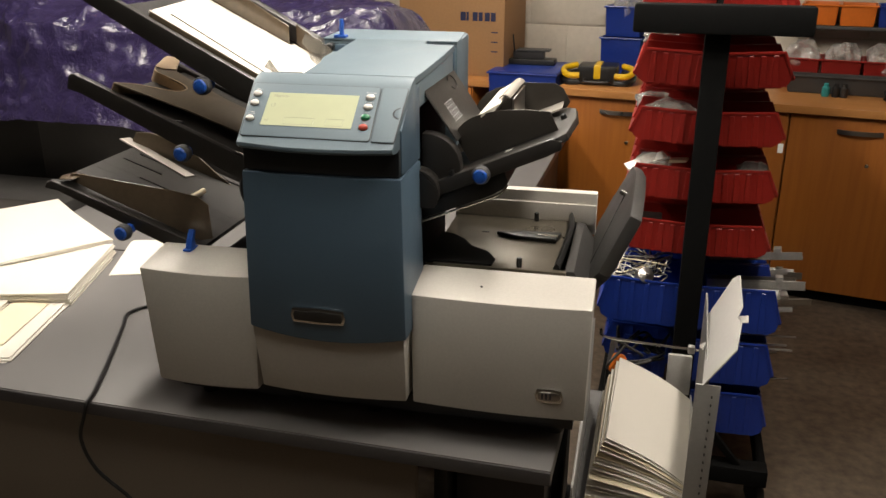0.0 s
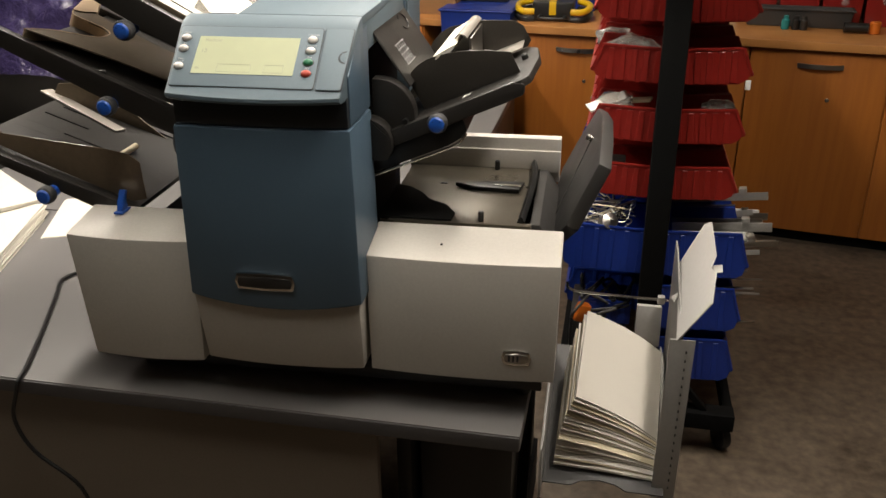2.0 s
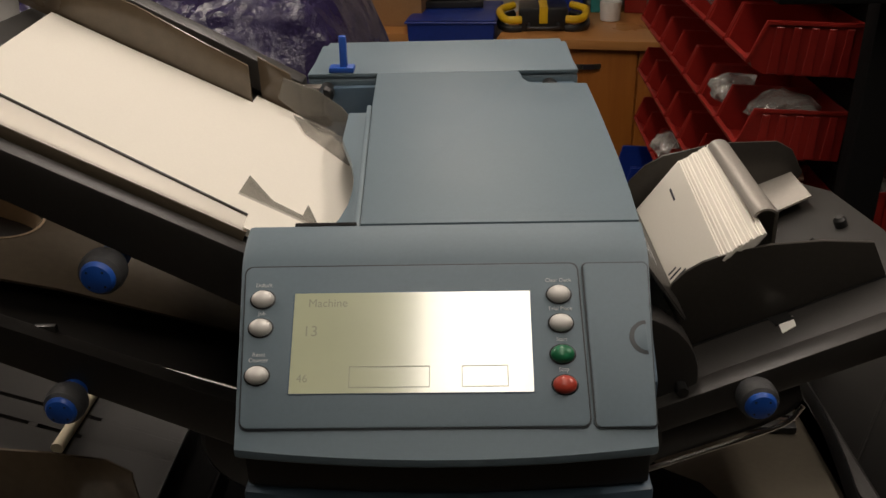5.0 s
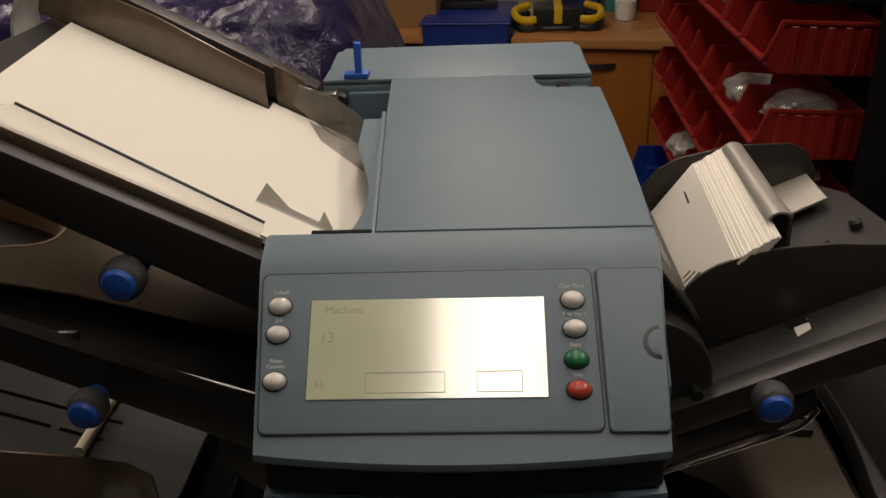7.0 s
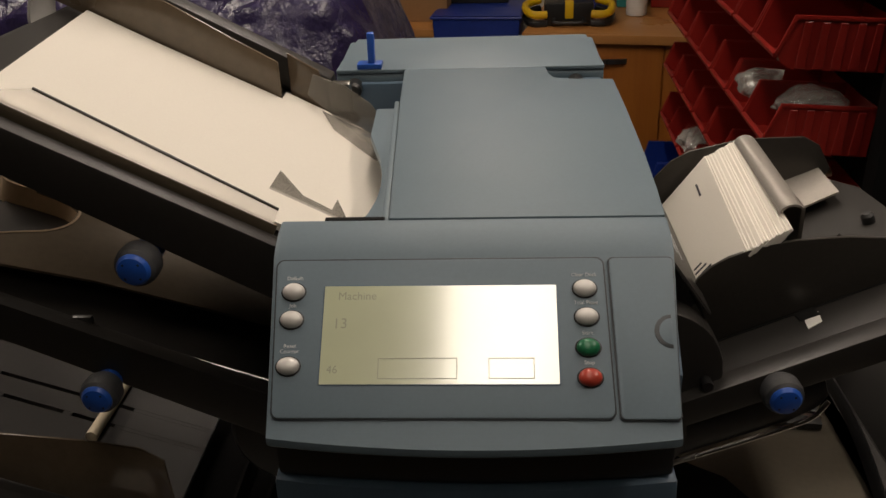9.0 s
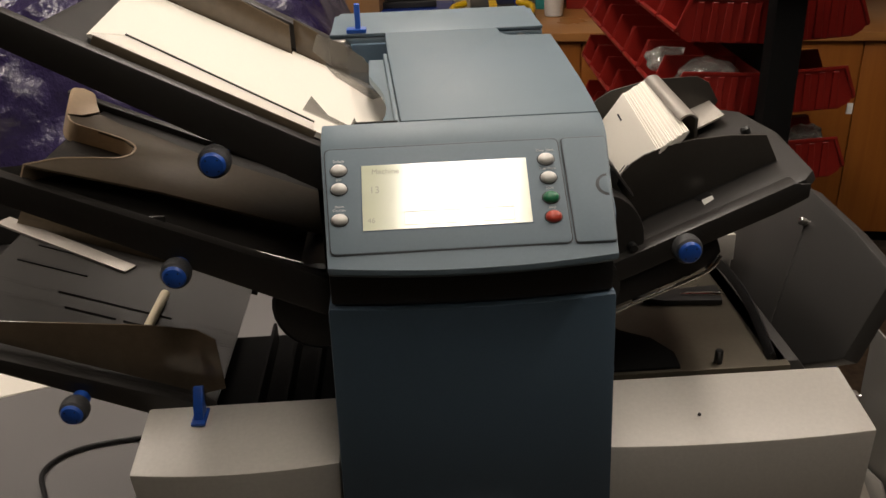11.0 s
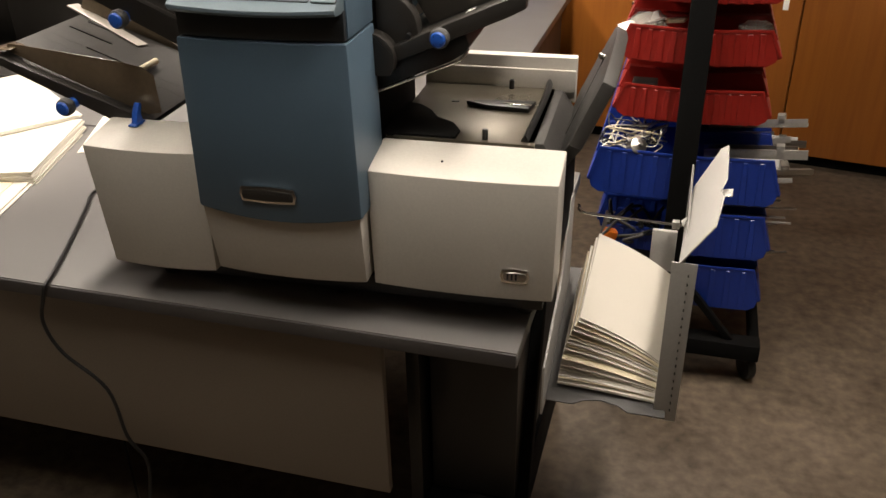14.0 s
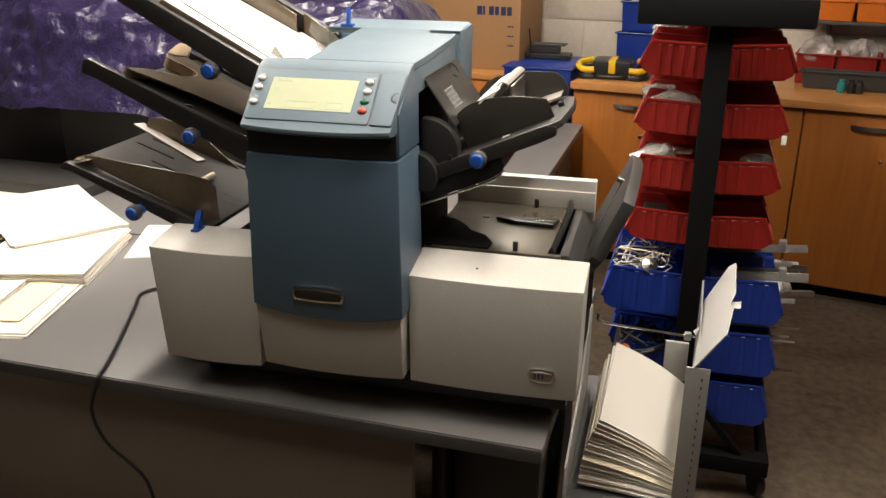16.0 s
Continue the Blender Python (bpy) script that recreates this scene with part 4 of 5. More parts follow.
# ---- catch tray at the machine's side ----
def catch_tray():
    t = thing("catch_tray", pose(0.333, 1.74, 0.515), "grey metal catch tray with a bent flap at the machine's side", "tray")
    floor = pose(0, 0, 0.0, 22, 0, 0)
    part("bottom_plate", moved(prism([(-0.005, 0.004), (0.055, 0.004), (0.075, 0.016), (0.11, 0.022), (0.145, 0.016), (0.165, 0.004), (0.24, 0.004), (0.24, 0.36), (-0.005, 0.36)], "z", 0.0, 0.004, 0.001), floor), FLAP, t)
    part("near_side", prism([(-0.03, -0.01), (0.02, -0.01), (0.30, 0.11), (0.31, 0.34), (0.26, 0.345), (0.18, 0.20), (-0.02, 0.10)], "x", -0.008, -0.003, 0.001), PALETRAY, t, "pale grey side plate")
    far = part("far_side", prism([(0.025, -0.012), (0.05, -0.02), (0.33, 0.12), (0.335, 0.42), (0.275, 0.42), (-0.005, 0.372)], "x", 0.236, 0.240, 0.001), TRAYMET, t, "tall grey side plate")
    part("edge_flange", prism([(-0.012, 0.372), (-0.009, 0.372), (0.023, -0.014), (0.020, -0.014)], "x", 0.216, 0.2615, 0.0006), PALETRAY, t, "pale perforated edge strip")
    for k in range(18):
        s = k / 17
        part("perforation", block(0.246, 0.2485, -0.0136 + 0.0274 * s, -0.0090 + 0.0274 * s, 0.345 - 0.33 * s, 0.349 - 0.33 * s, 0), DARK, t)
    # the bent flap above the tall side
    lean = pose(0.2325, 0.0, 0.378, 5, 35, 0)
    f = part("flap", moved(prism([(-0.015, -0.008), (0.005, 0.085), (0.10, 0.098), (0.135, 0.085), (0.165, 0.100), (0.325, 0.092), (0.345, 0.07), (0.28, -0.006)], "x", 0, 0.003, 0.0008), lean), PALETRAY, t, "pale bent flap")
    def hook(s, q):
        return (0.012 + 0.012 * math.sin(2.2 * s), 0.135 + 0.03 * q, 0.078 + 0.03 * s - 0.016 * s * s)
    part("flap_hook", moved(sheet(hook, 6, 2, 0.002), lean), PALETRAY, f)
    part("flap_crease", moved(prism([(0.10, 0.0), (0.135, 0.0), (0.15, 0.088), (0.112, 0.090)], "x", 0.0032, 0.0042, 0.0004), lean), TRAYMET, f)
    tongue = prism([(0.0, -0.02), (0.03, -0.03), (0.02, 0.0)], "x", 0.001, 0.003, 0.0005)
    part("flap_tongue", moved(tongue, lean @ Matrix.Translation((0, 0.14, 0.0))), PALETRAY, f)
    part("rod", tube([(0.015, 0.24, 0.345), (0.022, 0.225, 0.338), (0.06, 0.24, 0.325), (0.215, 0.322, 0.281), (0.235, 0.326, 0.279)], 0.0032), CHROME, t, "bright steel rod")
    part("rod_clip", block(0.210, 0.226, 0.314, 0.330, 0.272, 0.290, 0.003), ALU, t)
    part("brace", prism([(0.325, 0.16), (0.365, 0.16), (0.385, 0.235), (0.345, 0.250)], "x", 0.17, 0.224, 0.001), PALETRAY, t)
    part("inner_plate", prism([(0.02, 0.01), (0.32, 0.115), (0.33, 0.16), (0.20, 0.19), (0.06, 0.09)], "x", 0.227, 0.230, 0.001), PALETRAY, t, "white inner plate")
    # envelopes fanned about the lower far edge
    st = thing("envelope_pile", pose(0.333, 1.74, 0.515), "fanned pile of filled white envelopes in the catch tray", "envelopes")
    n = 21
    for k in range(n):
        a = 2 + 33 * (k / (n - 1)) ** 1.15 + random.uniform(-0.8, 0.8)
        slip, slide = random.uniform(-0.006, 0.006), 0.03 + 0.07 * (k / (n - 1)) + random.uniform(-0.006, 0.006)
        def leaf(s, q, k=k):
            return (-0.205 * (1 - s) + 0.004 * math.sin(math.pi * s), 0.225 * q, 0.0008 + 0.012 * math.sin(math.pi * (1 - s)) * (0.3 + 0.7 * k / n))
        m = floor @ Matrix.Translation((0.222, slide, 0.005 + 0.0020 * k)) @ pose(0, 0, 0, 0, a, -1.5 + slip * 100)
        part("envelope", moved(sheet(leaf, 7, 2, 0.0028), m), PAPER if k % 3 else CREAM, st)
    return t


catch_tray()


# ---- bin trolley ----
def parts_bin(name, mat, length, width, height, label, group):
    """An open-fronted storage bin: its back at x = 0, its mouth towards +x."""
    t = 0.0026
    low, front = 0.30 * height, length - 0.020
    prof = [(0.0, height), (0.0, 0.0), (length - 0.028, 0.0), (length - 0.006, 0.012), (length + 0.003, low)]
    bin_thing = thing(name, pose(0, 0, 0), label, "storage bin", group)
    b = bmesh.new()
    sides = []
    for y in (0.0, width):
        row = [b.verts.new((x, y, z)) for x, z in prof]
        rim = b.verts.new((front, y, height))
        f = row + [rim]
        b.faces.new(f if y else f[::-1])
        sides.append(row)
    for k in range(len(prof) - 1):
        b.faces.new((sides[0][k], sides[0][k + 1], sides[1][k + 1], sides[1][k]))
    bmesh.ops.recalc_face_normals(b, faces=b.faces)
    bmesh.ops.solidify(b, geom=b.faces[:], thickness=t)
    part("body", b, mat, bin_thing)
    for y0 in (-0.0030, width - 0.0005):  # rolled rims
        r = prism([(0.0, height - 0.007), (front - 0.003, height - 0.007), (length + 0.001, low - 0.004), (length + 0.007, low), (front + 0.003, height + 0.001), (0.0, height + 0.001)], "y", y0, y0 + 0.0036, 0.0008)
        part("rim", r, mat, bin_thing)
    part("lip", prism([(length - 0.001, low - 0.010), (length + 0.008, low - 0.008), (length + 0.010, low), (length + 0.001, low + 0.001)], "y", 0.001, width - 0.001, 0.0015), mat, bin_thing)
    n = 5
    for k in range(n):
        x = 0.016 + k * (length - 0.055) / (n - 0.6)
        for y0 in (-0.0040, width):
            rb = prism([(x, 0.003), (x + 0.019, 0.003), (x + 0.016, height - 0.010), (x + 0.003, height - 0.010)], "y", y0, y0 + 0.0038, 0.001, segments=1)
            part("rib", rb, mat, bin_thing)
    return bin_thing


RACK = pose(0.557, 2.62, 0, 0, 0, 0)


def bin_trolley():
    t = thing("bin_trolley", RACK, "black steel trolley rack carrying plastic bins on both sides", "storage rack")
    part("post", block(-0.032, 0.032, -0.04, 0.01, 0.14, 1.455, 0.004), BLACKSTEEL, t)
    part("post", block(-0.032, 0.032, 1.42, 1.47, 0.14, 1.62, 0.004), BLACKSTEEL, t)
    part("cross_beam", block(-0.215, 0.225, -0.095, -0.041, 1.452, 1.525, 0.008), BLACKSTEEL, t)
    part("louvre_panel", block(-0.006, 0.006, 0.011, 1.42, 0.18, 1.60, 0.001), BLACKSTEEL, t)
    for k in range(9):
        z = 0.30 + 0.1625 * k
        part("louvre", block(-0.012, 0.012, 0.02, 1.41, z - 0.004, z + 0.008, 0.002), BLACKSTEEL, t)
    part("base_beam", block(-0.27, 0.285, -0.03, 0.03, 0.10, 0.155, 0.004), BLACKSTEEL, t)
    part("base_beam", block(-0.27, 0.285, 1.41, 1.47, 0.10, 0.155, 0.004), BLACKSTEEL, t)
    for x in (-0.262, 0.255):
        part("base_rail", block(x, x + 0.03, 0.031, 1.409, 0.105, 0.145, 0.003), BLACKSTEEL, t)
    part("brace", prism([(0.033, 0.36), (0.033, 0.33), (0.18, 0.156), (0.205, 0.156)], "y", -0.012, 0.012, 0.002), BLACKSTEEL, t)
    part("brace", prism([(-0.033, 0.36), (-0.033, 0.33), (-0.18, 0.156), (-0.205, 0.156)], "y", -0.012, 0.012, 0.002), BLACKSTEEL, t)
    for x in (-0.24, 0.26):
        for y in (0.03, 1.40):
            w = turned([(0.02, -0.014), (0.042, -0.012), (0.045, 0.0), (0.042, 0.012), (0.02, 0.014)], pose(x, y, 0.046, 0, 90, 25), 20)
            c = part("castor", w, DARKER, t, "black rubber castor")
            part("fork", block(x - 0.02, x + 0.02, y - 0.02, y + 0.02, 0.078, 0.101, 0.004), BLACKSTEEL, c)


def bins():
    red = parts_bin("red_bin", RED, 0.192, 0.163, 0.097, "red plastic open-front storage bin hung on the rack", "red bins on the rack")
    blue = parts_bin("blue_bin", BLUEBIN, 0.245, 0.20, 0.140, "blue plastic open-front storage bin hung on the rack", "blue bins on the rack")
    first = {"r": red, "b": blue}

    def hang(kind, side, y, z, tilt):
        src = first[kind]
        if side > 0:
            m = pose(0.557 + 0.013, y, z, 0, tilt, 0)
        else:
            w = 0.163 if kind == "r" else 0.20
            m = pose(0.557 - 0.013, y + w, z, 0, tilt, 180)
        if kind + "done" not in first:
            first[kind + "done"] = True
            src.matrix_basis = m
        else:
            copy_thing(src, m)
    for row, z in enumerate((0.803, 0.965, 1.128, 1.292, 1.456)):
        for col in range(7):
            for side in (-1, 1):
                hang("r", side, 2.675 + 0.173 * col + (0.004 * ((row + col) % 3)), z, -3)
    for row, z in enumerate((0.582, 0.41, 0.24)):
        for col in range(6):
            for side in (-1, 1):
                if side < 0 and row and col < 2:
                    continue
                hang("b", side, 2.64 + 0.213 * col, z, -2)


bin_trolley(), bins()


def crumpled_bag(name, x, y, z, sx, sy, sz, seed, mat=BAG, label="crumpled clear polythene bag of small parts in a bin"):
    b = bmesh.new()
    bmesh.ops.create_icosphere(b, subdivisions=3, radius=1.0)
    for v in b.verts:
        n = noise.fractal(v.co * 1.7 + Vector((seed, 0, 0)), 0.8, 2.2, 4)
        v.co = v.co * (1 + 0.33 * n)
        v.co = Vector((v.co.x * sx, v.co.y * sy, max(v.co.z, -0.75) * sz))
    return lone(name, b, mat, label, "bag", pose(x, y, z + 0.75 * sz, 0, 0, seed * 40))


def bin_contents():
    crumpled_bag("plastic_bag", 0.452, 2.75, 1.185, 0.075, 0.055, 0.035, 1)
    crumpled_bag("plastic_bag", 0.40, 2.93, 1.175, 0.04, 0.05, 0.035, 2)
    crumpled_bag("plastic_bag", 0.42, 2.76, 1.022, 0.06, 0.05, 0.034, 3)
    crumpled_bag("plastic_bag", 0.39, 3.45, 0.86, 0.05, 0.06, 0.04, 4)
    crumpled_bag("plastic_bag", 0.70, 2.77, 1.02, 0.05, 0.04, 0.03, 5)
    crumpled_bag("plastic_bag", 0.41, 3.1, 1.35, 0.05, 0.06, 0.036, 8)
    lone("parts_packet", moved(block(-0.06, 0.06, -0.025, 0.025, 0, 0.008, 0.002), pose(0.40, 2.74, 1.058, 8, -18, 18)), WHITEP, "white paper packet lying in a red bin", "packet")
    lone("parts_packet", moved(block(-0.045, 0.045, -0.02, 0.02, 0, 0.008, 0.002), pose(0.475, 2.78, 1.055, 0, -8, -12)), CREAM, "pale packet lying in a red bin", "packet")
    lone("circuit_module", block(0.39, 0.46, 2.73, 2.79, 0.84, 0.893, 0.004), DARK, "dark electronic module lying in a red bin", "part")
    lone("price_tag", block(0.750, 0.764, 2.676, 2.679, 1.124, 1.150, 0.001), WHITEP, "small white tag hanging on a red bin", "tag")
    # wires and motors in the blue bins
    rnd = random.Random(7)
    for k in range(16):
        p = [(0.33 + rnd.uniform(-0.02, 0.17), 2.70 + rnd.uniform(-0.04, 0.1), 0.70 + rnd.uniform(0, 0.08)) for _ in range(5)]
        lone("wire_loop", tube(p, 0.0022, n=6), (WHITEP, DARKER, CREAM, ALU)[k % 4], "tangled insulated wire in a blue bin", "wire", group="wires in the blue bin")
    lone("small_motor", turned([(0.022, 0), (0.024, 0.004), (0.024, 0.04), (0.012, 0.044), (0.004, 0.046), (0.004, 0.06)], pose(0.415, 2.68, 0.715, 55, 10, 20), 24), STEEL, "silver electric motor in a blue bin", "motor")
    for k in range(6):
        p = [(0.36 + rnd.uniform(-0.03, 0.16), 2.66 + rnd.uniform(-0.04, 0.1), 0.43 + rnd.uniform(-0.02, 0.09)) for _ in range(5)]
        lone("cable_loop", tube(p, 0.0045, n=8), (DARKER, FLAP)[k % 2], "coiled grey cable in a blue bin", "cable", group="cables in the blue bin")
    box = thing("power_supply", pose(0.33, 2.70, 0.146), "black power supply box standing on the trolley base", "power supply")
    part("body", block(0.0, 0.17, 0.0, 0.24, 0.0, 0.24, 0.006), DARKER, box)
    part("front_plate", block(0.01, 0.16, -0.003, -0.0005, 0.01, 0.23, 0.001), DARK, box)
    small = parts_bin("blue_bin", BLUEBIN, 0.15, 0.11, 0.075, "small blue plastic bin full of cables", "blue bins on the rack")
    small.matrix_basis = pose(0.51, 2.79, 0.39, 0, -2, 180)
    lone("cable_clamp", moved(block(-0.02, 0.02, -0.015, 0.015, -0.03, 0.03, 0.008), pose(0.365, 2.66, 0.43, 10, 20, 30)), ORANGE, "orange plastic cable clamp", "clamp")
    for k in range(11):
        l, w, h = rnd.uniform(0.20, 0.30), rnd.uniform(0.018, 0.04), rnd.uniform(0.014, 0.032)
        b = block(0, l, -w / 2, w / 2, 0, 0.003, 0.0008)
        block(0, l, -w / 2, -w / 2 + 0.003, 0, h, 0.0008, b)
        if k % 2:
            block(l * 0.7, l * 0.78, -w / 2, w / 2, 0.002, h + 0.012, 0.002, b)
        lone("metal_bracket", b, (ALU, STEEL, WHITEP)[k % 3], "long pressed metal bracket jutting from a blue bin", "bracket", pose(0.61 + rnd.uniform(0, 0.04), 2.67 + 0.036 * k, 0.635 + 0.012 * (k % 5), rnd.uniform(-8, 8), rnd.uniform(-9, -1), rnd.uniform(-12, 12)), "brackets in the blue bins")
    for k in range(9):
        z = (0.50, 0.50, 0.34)[k % 3]
        a = Vector((0.62, 2.68 + 0.03 * k, z + 0.02))
        e = a + Vector((rnd.uniform(0.20, 0.27), rnd.uniform(-0.04, 0.04), rnd.uniform(0.01, 0.04)))
        lone("steel_rod", tube([a, e], rnd.uniform(0.003, 0.005), n=8, steps=1), STEEL, "thin steel rod jutting from a blue bin", "rod", group="rods in the blue bins")


bin_contents()


# ---- cabinets, worktop and what stands on it ----
def cabinets():
    def unit(x0, x1, doors, label):
        c = thing("base_cabinet", BACK, label, "cabinet", "base cabinets")
        part("body", block(x0, x1, 0.02, 0.60, 0.06, 0.918, 0.002), BEECH, c)
        part("plinth", block(x0, x1, 0.05, 0.58, 0.0, 0.058, 0), BLACKSTEEL, c)
        for d0, d1, hx in doors:
            d = part("door", block(d0 + 0.004, d1 - 0.004, 0.0, 0.019, 0.065, 0.912, 0.0025), BEECH, c, "orange beech veneer door")
            line = [(hx + (s - 0.5) * 0.19, -0.004 - 0.022 * math.sin(math.pi * s) ** 0.6, 0.848) for s in [i / 10 for i in range(11)]]
            hb = bmesh.new()
            rings = [[hb.verts.new((p[0], p[1] + dy, p[2] + dz)) for dy, dz in ((0.003, -0.010), (-0.003, -0.010), (-0.003, 0.010), (0.003, 0.010))] for p in line]
            for p, q in zip(rings, rings[1:]):
                for k in range(4):
                    hb.faces.new((p[k], p[(k + 1) % 4], q[(k + 1) % 4], q[k]))
            hb.faces.new(rings[0]), hb.faces.new(rings[-1])
            bmesh.ops.recalc_face_normals(hb, faces=hb.faces)
            part("handle", hb, STEEL, d, "bowed grey metal handle")
            part("lock", turned([(0.009, 0), (0.009, 0.005), (0.006, 0.007)], pose(hx + 0.05, 0.0, 0.70, 90, 0, 0), 16), CHROME, d)
    unit(-1.32, -0.212, ((-1.32, -0.765, -1.005), (-0.765, -0.212, -0.45)), "orange beech cupboard with two doors under the worktop")
    unit(-0.208, 0.80, ((-0.208, 0.375, 0.09), (0.375, 0.80, 0.6)), "orange beech cupboard with two doors under the worktop")
    unit(0.804, 1.75, ((0.804, 1.28, 1.05), (1.28, 1.75, 1.5)), "orange beech cupboard with two doors under the worktop")
    unit(-2.6, -1.80, ((-2.6, -2.2, -2.4), (-2.2, -1.80, -2.0)), "orange beech cupboard with two doors behind the desk")
    lone("worktop", block(-2.6, -1.70, 0.0, 0.71, 0.92, 0.955, 0.006), TOPWOOD, "pale beech worktop under the carton", "worktop", BACK)
    w = lone("worktop", block(-1.325, 1.75, -0.026, 0.71, 0.92, 0.955, 0.002), TOPWOOD, "pale beech worktop along the back wall", "worktop", BACK)
    part("front_edge", block(-1.325, 1.75, -0.034, -0.0262, 0.9195, 0.9555, 0.003), TOPWOOD, w)


def tool_case():
    c = thing("tool_case", BACK @ pose(-1.17, 0.20, 0.955, 0, 0, 9), "yellow and black plastic tool case on the worktop", "tool case")
    part("body", block(-0.10, 0.10, -0.09, 0.09, 0.0, 0.095, 0.012), DARKER, c)
    part("lid_stripe", block(-0.018, 0.018, -0.092, 0.092, 0.03, 0.099, 0.006), YELLOW, c)
    for s in (-1, 1):
        for z in (0.012, 0.048):
            part("side_grip", tube([(s * 0.09, -0.09, z), (s * 0.14, -0.095, z), (s * 0.17, -0.06, z + 0.008), (s * 0.175, 0.02, z + 0.02), (s * 0.12, 0.07, z + 0.03)], 0.016, n=10), YELLOW if z > 0.02 else DARKER, c)
    part("carry_handle", tube([(-0.06, -0.09, 0.03), (-0.055, -0.12, 0.02), (0.055, -0.12, 0.02), (0.06, -0.09, 0.03)], 0.008), DARKER, c)


def crate(name, m, w, d, h, mat, label, cat="crate", group=""):
    c = thing(name, m, label, cat, group)
    b = bmesh.new()
    lo = [b.verts.new((x * w * 0.47, y * d * 0.47, 0)) for x, y in ((-1, -1), (1, -1), (1, 1), (-1, 1))]
    hi = [b.verts.new((x * w * 0.5, y * d * 0.5, h)) for x, y in ((-1, -1), (1, -1), (1, 1), (-1, 1))]
    b.faces.new(lo[::-1])
    for k in range(4):
        b.faces.new((lo[k], lo[(k + 1) % 4], hi[(k + 1) % 4], hi[k]))
    sharp_bevel(b, 0.008)
    bmesh.ops.recalc_face_normals(b, faces=b.faces)
    bmesh.ops.solidify(b, geom=b.faces[:], thickness=0.004)
    part("body", b, mat, c)
    rim = [(-w / 2 - 0.004, -d / 2 - 0.004, h - 0.004), (w / 2 + 0.004, -d / 2 - 0.004, h - 0.004), (w / 2 + 0.004, d / 2 + 0.004, h - 0.004), (-w / 2 - 0.004, d / 2 + 0.004, h - 0.004), (-w / 2 - 0.004, -d / 2 - 0.0042, h - 0.004)]
    part("rim", tube(rim, 0.0055, n=6, steps=1), mat, c)
    return c


def cardboard_box():
    c = thing("cardboard_box", BACK @ pose(-1.99, 0.33, 0.9555, 0, 0, 4), "closed brown cardboard carton with dark printing on the worktop", "box")
    part("carton", block(-0.30, 0.30, -0.21, 0.21, 0.0, 0.46, 0.004), CARD, c)
    for k in range(6):
        w = (0.030, 0.012, 0.028, 0.022, 0.028, 0.026)[k]
        x = 0.055 + k * 0.034
        part("print_bar", block(x, x + w, -0.2115, -0.2098, 0.29, 0.335, 0), material("navy_print", (0.012, 0.016, 0.06), 0.7, bump=0) if k == 0 else bpy.data.materials["navy_print"], c)
    for k in range(3):
        part("small_print", block(0.23, 0.265, -0.2115, -0.2098, 0.13 + 0.05 * k, 0.136 + 0.05 * k, 0), bpy.data.materials["navy_print"], c)
    part("tape", block(-0.301, 0.301, -0.025, 0.025, 0.4602, 0.4608, 0), CARD, c)


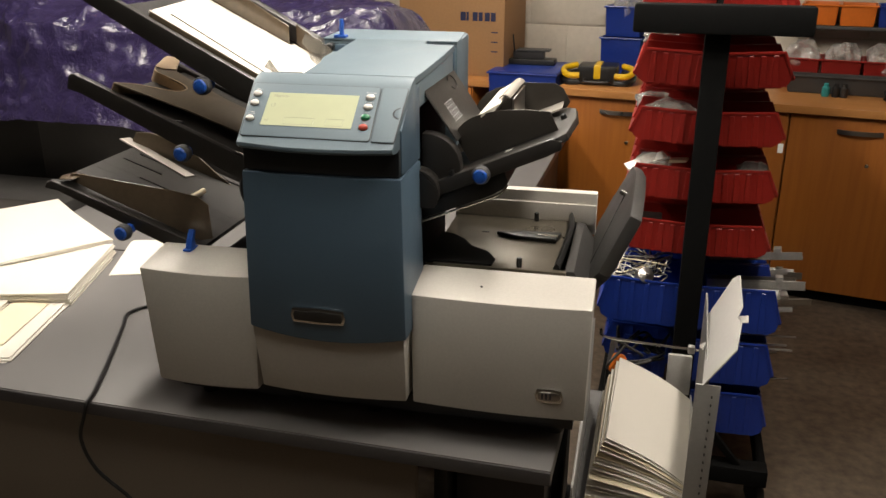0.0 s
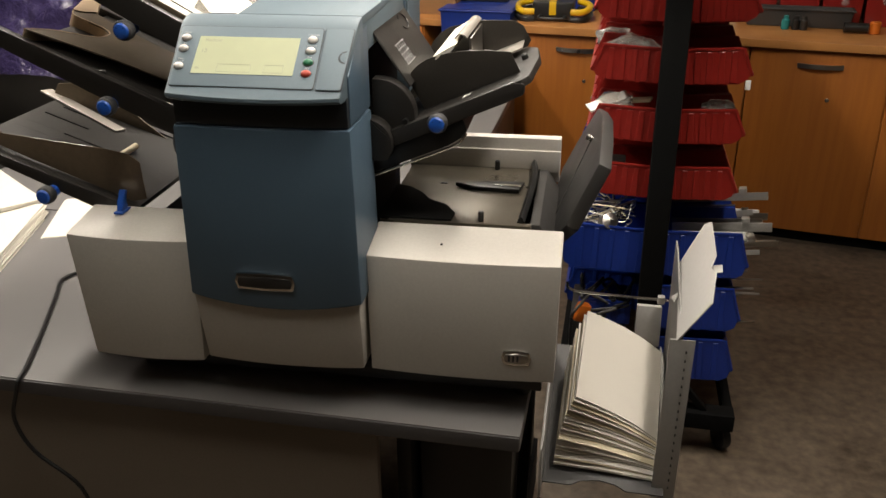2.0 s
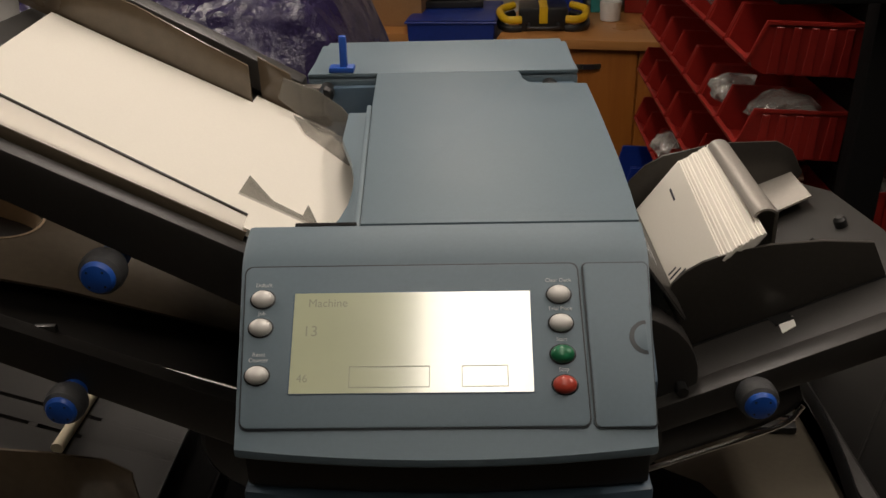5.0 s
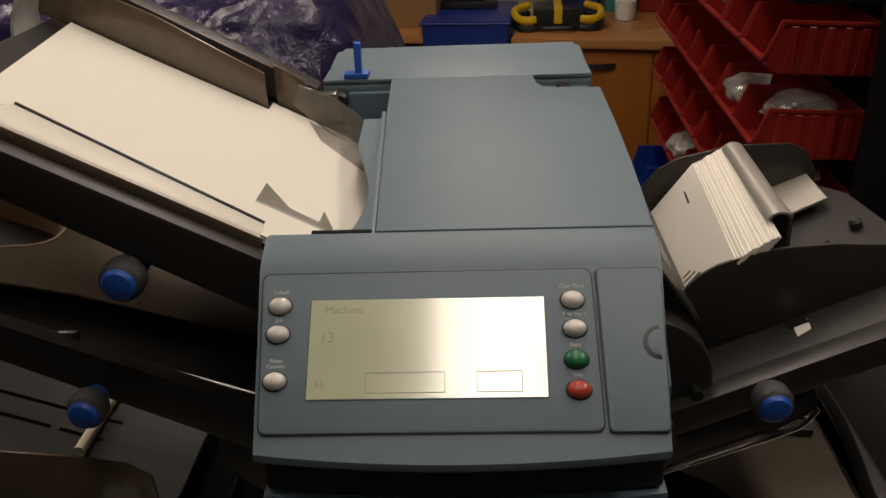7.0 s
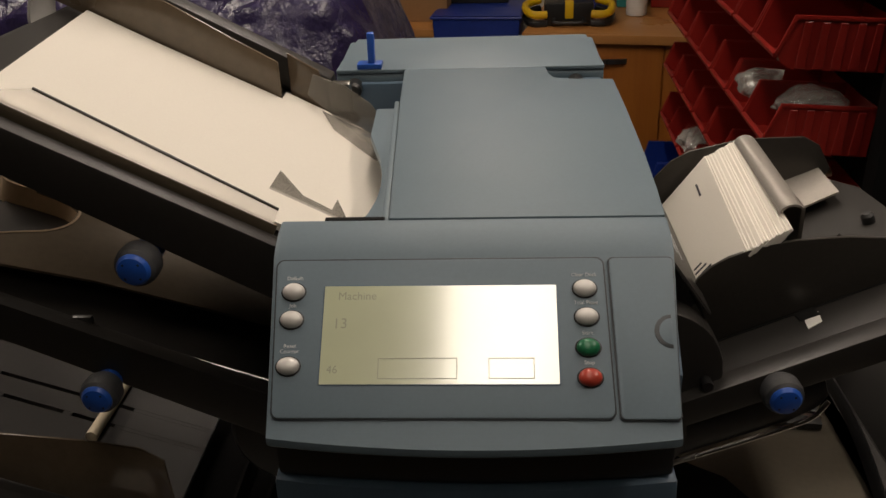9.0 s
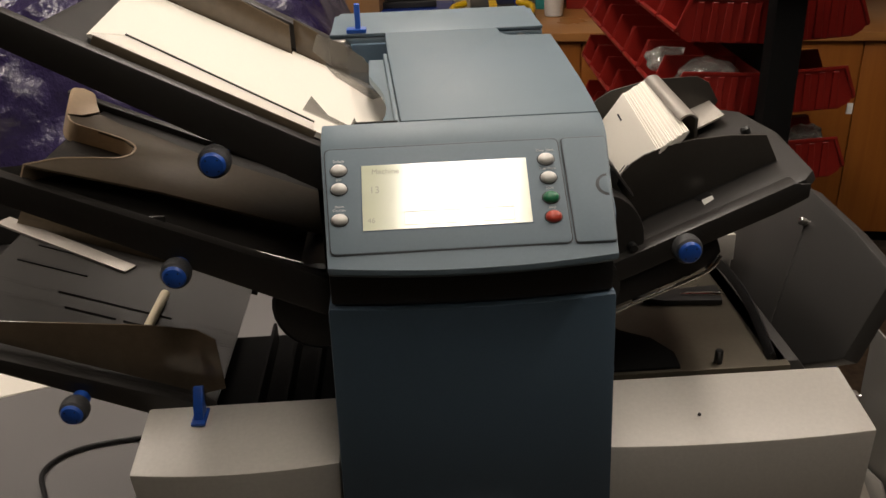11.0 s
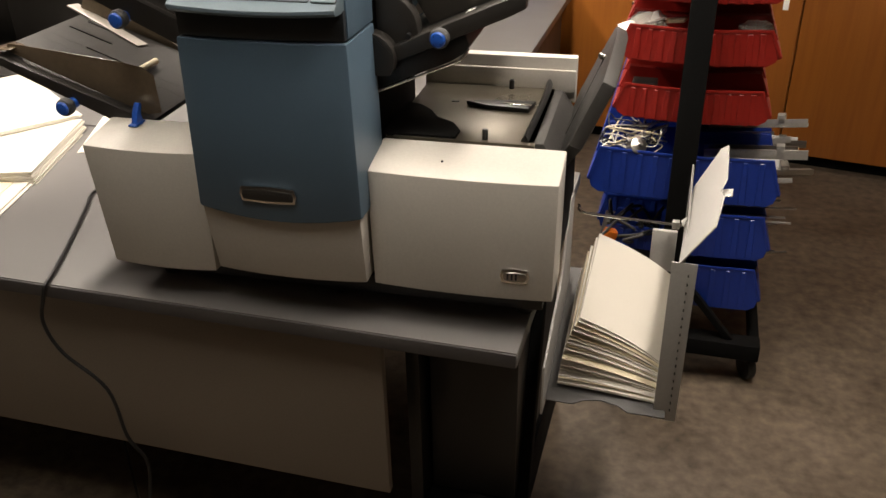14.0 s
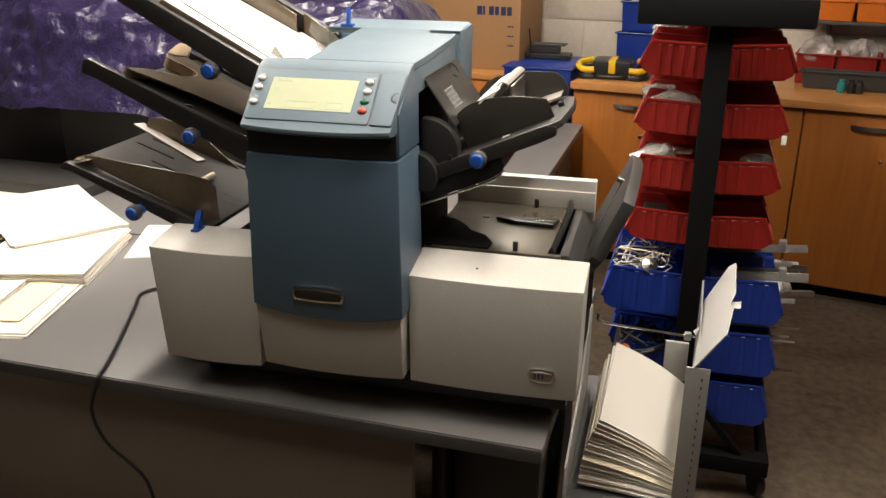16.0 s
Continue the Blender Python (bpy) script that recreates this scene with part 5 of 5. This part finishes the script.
def worktop_things():
    tool_case()
    cardboard_box()
    for k in range(4):
        crate("blue_crate", pose(-0.285, 4.85, 0.001 + 0.252 * k, 0, 0, -4), 0.36, 0.44, 0.25, BLUEBIN, "blue plastic crate in a stack beside the worktop", group="stacked blue crates")
    v = thing("bench_vice", pose(-0.30, 4.95, 1.0125), "black bench vice on the stacked blue crates", "vice")
    part("base", block(-0.13, 0.13, -0.06, 0.05, 0.0, 0.03, 0.006), DARKER, v)
    part("jaw", block(-0.10, 0.07, -0.04, 0.02, 0.031, 0.07, 0.006), DARK, v)
    part("plate", block(-0.08, 0.10, -0.05, 0.04, 0.071, 0.08, 0.002), FLAP, v)
    part("handle", tube([(-0.09, -0.04, 0.06), (-0.1, -0.05, 0.16)], 0.004, steps=1), DARKER, v)
    lone("crate_lid", block(-0.18, 0.18, -0.22, 0.22, 0.0, 0.003, 0.001), BLUEBIN, "flat blue lid on the top crate", "lid", pose(-0.285, 4.85, 1.0088, 0, 0, -4))
    lone("white_pot", turned([(0.036, 0), (0.042, 0.003), (0.046, 0.08), (0.043, 0.082), (0.04, 0.078)], BACK @ pose(-0.90, 0.36, 0.9555), 28), WHITEP, "white plastic pot on the worktop", "pot")
    crate("blue_parts_bin", BACK @ pose(-1.13, 0.58, 0.9555), 0.22, 0.22, 0.2, BLUEBIN, "blue bin holding bagged parts on the worktop")
    crate("blue_parts_bin", BACK @ pose(-1.13, 0.60, 1.157), 0.20, 0.20, 0.16, BLUEBIN, "blue bin stacked and filled with a polythene bag")
    crumpled_bag("plastic_bag", *(BACK @ Vector((-1.13, 0.58, 1.23))), 0.08, 0.08, 0.1, 11)
    crate("teal_bin", BACK @ pose(-0.93, 0.60, 0.9555), 0.14, 0.18, 0.24, TEAL, "teal plastic bin on the worktop")
    crate("red_tray", BACK @ pose(-0.80, 0.60, 0.9555), 0.10, 0.18, 0.12, RED, "red plastic tray on the worktop")
    crate("grey_tray", BACK @ pose(-0.03, 0.38, 0.9555, 0, 0, 2), 0.48, 0.10, 0.085, FLAP, "long grey plastic tray on the worktop", "tray")
    for k in range(4):
        x = -0.22 + 0.19 * k
        crate("red_tray", BACK @ pose(x, 0.55, 0.9555), 0.18, 0.2, 0.15, RED, "red plastic bin full of bagged parts on the worktop")
        crumpled_bag("plastic_bag", *(BACK @ Vector((x, 0.53, 1.04))), 0.085, 0.085, 0.08, 20 + k)
    sh = thing("wall_shelf", BACK, "plain shelf carrying orange bins on the back wall", "shelf")
    part("board", block(-0.30, 1.2, 0.49, 0.7135, 1.245, 1.262, 0.002), FLAP, sh)
    for bx in (-0.2, 0.4, 1.0):
        part("bracket", prism([(0.52, 1.2445), (0.7135, 1.2445), (0.7135, 1.12)], "x", bx, bx + 0.02, 0.002), FLAP, sh)
    for k in range(5):
        crate("orange_bin", BACK @ pose(-0.16 + 0.17 * k, 0.59, 1.2625), 0.16, 0.2, 0.1, ORANGE if k < 2 else BLUEBIN, "small open plastic bin on the shelf", group="bins on the wall shelf")
    for k, (x, mat) in enumerate(((-0.08, TEAL), (-0.035, DARKER), (0.0, DARK))):
        lone("small_bottle", turned([(0.017, 0), (0.018, 0.004), (0.018, 0.042), (0.012, 0.048), (0.011, 0.049), (0.011, 0.062)], BACK @ pose(x, 0.27, 0.9555), 18), mat, "small plastic bottle on the worktop", "bottle", group="bottles on the worktop")
    lone("hand_drill", tube([(0.0, 0, 0.025), (0.1, 0.01, 0.025)], 0.022, n=14, steps=1), DARKER, "small black tool lying on the worktop", "tool", BACK @ pose(0.17, 0.24, 0.957))
    lone("screw_jar", turned([(0.02, 0), (0.024, 0.003), (0.024, 0.05), (0.02, 0.055)], BACK @ pose(0.30, 0.26, 0.9555), 18), ORANGE, "orange capped jar on the worktop", "jar")


cabinets(), worktop_things()


# ---- covered equipment on the rear desk ----
def covered_machine():
    c = thing("office_printer", pose(-1.55, 3.15, 0.7405), "charcoal office machine on the rear desk under a sheet", "machine")
    part("body", block(-0.36, 1.02, -0.17, 0.40, 0.0, 0.40, 0.012), DARK, c)
    part("tray_slab", block(-0.75, -0.05, -0.47, -0.19, 0.0, 0.045, 0.008), FLAP, c, "grey flat tray")
    part("side_unit", block(-0.8, -0.37, -0.1, 0.4, 0.0, 0.34, 0.01), DARK, c)
    for i in range(8):
        for j in range(3):
            part("vent_hole", moved(turned([(0.008, 0), (0.008, 0.002)], None, 6), pose(0.30 + 0.024 * i + 0.012 * (j % 2), -0.1695, 0.21 + 0.02 * j, 90, 0, 0)), DARKER, c)
    for k in range(2):
        part("socket", block(-0.5 + 0.03 * k, -0.48 + 0.03 * k, -0.4725, -0.469, 0.012, 0.026, 0.001), ALU, c)

    def cover(s, t):
        x = -2.42 + 2.08 * s
        # across: front hem, front face, top, back
        prof = [(2.80, 1.045), (2.86, 1.20), (2.93, 1.36), (3.05, 1.43), (3.30, 1.45), (3.55, 1.42), (3.66, 1.2), (3.72, 1.03)]
        q = t * (len(prof) - 1)
        i = min(int(q), len(prof) - 2)
        f = q - i
        y = prof[i][0] * (1 - f) + prof[i + 1][0] * f
        z = prof[i][1] * (1 - f) + prof[i + 1][1] * f
        fall = max(0.0, s - 0.88) / 0.12
        left = max(0.0, 0.16 - s) / 0.16
        z -= (z - 0.98) * (fall ** 2.2) + (z - 0.99) * left ** 2 * 0.75
        y += (3.2 - y) * 0.25 * fall
        w = noise.fractal(Vector((x * 2.3, y * 2.3, z * 2.3)), 0.9, 2.1, 5)
        r = abs(noise.noise(Vector((x * 5 + 3, y * 7, z * 6))))
        c = abs(noise.noise(Vector((x * 13, y * 15 + 5, z * 14)))) + 0.5 * abs(noise.noise(Vector((x * 31, y * 33, z * 29))))
        c *= max(0.15, min(1.0, 0.5 + 1.6 * noise.noise(Vector((x * 2.1 + 7, y * 2.4, z * 2.0)))))
        return (x + 0.02 * w, y - 0.035 * w + 0.02 * r + 0.021 * c, z + 0.03 * w + 0.035 * (0.4 - r) - 0.021 * c)
    lone("dust_sheet", sheet(cover, 200, 110, 0.0015), TARP, "shiny purple polythene dust sheet draped over a machine", "sheet")


covered_machine()
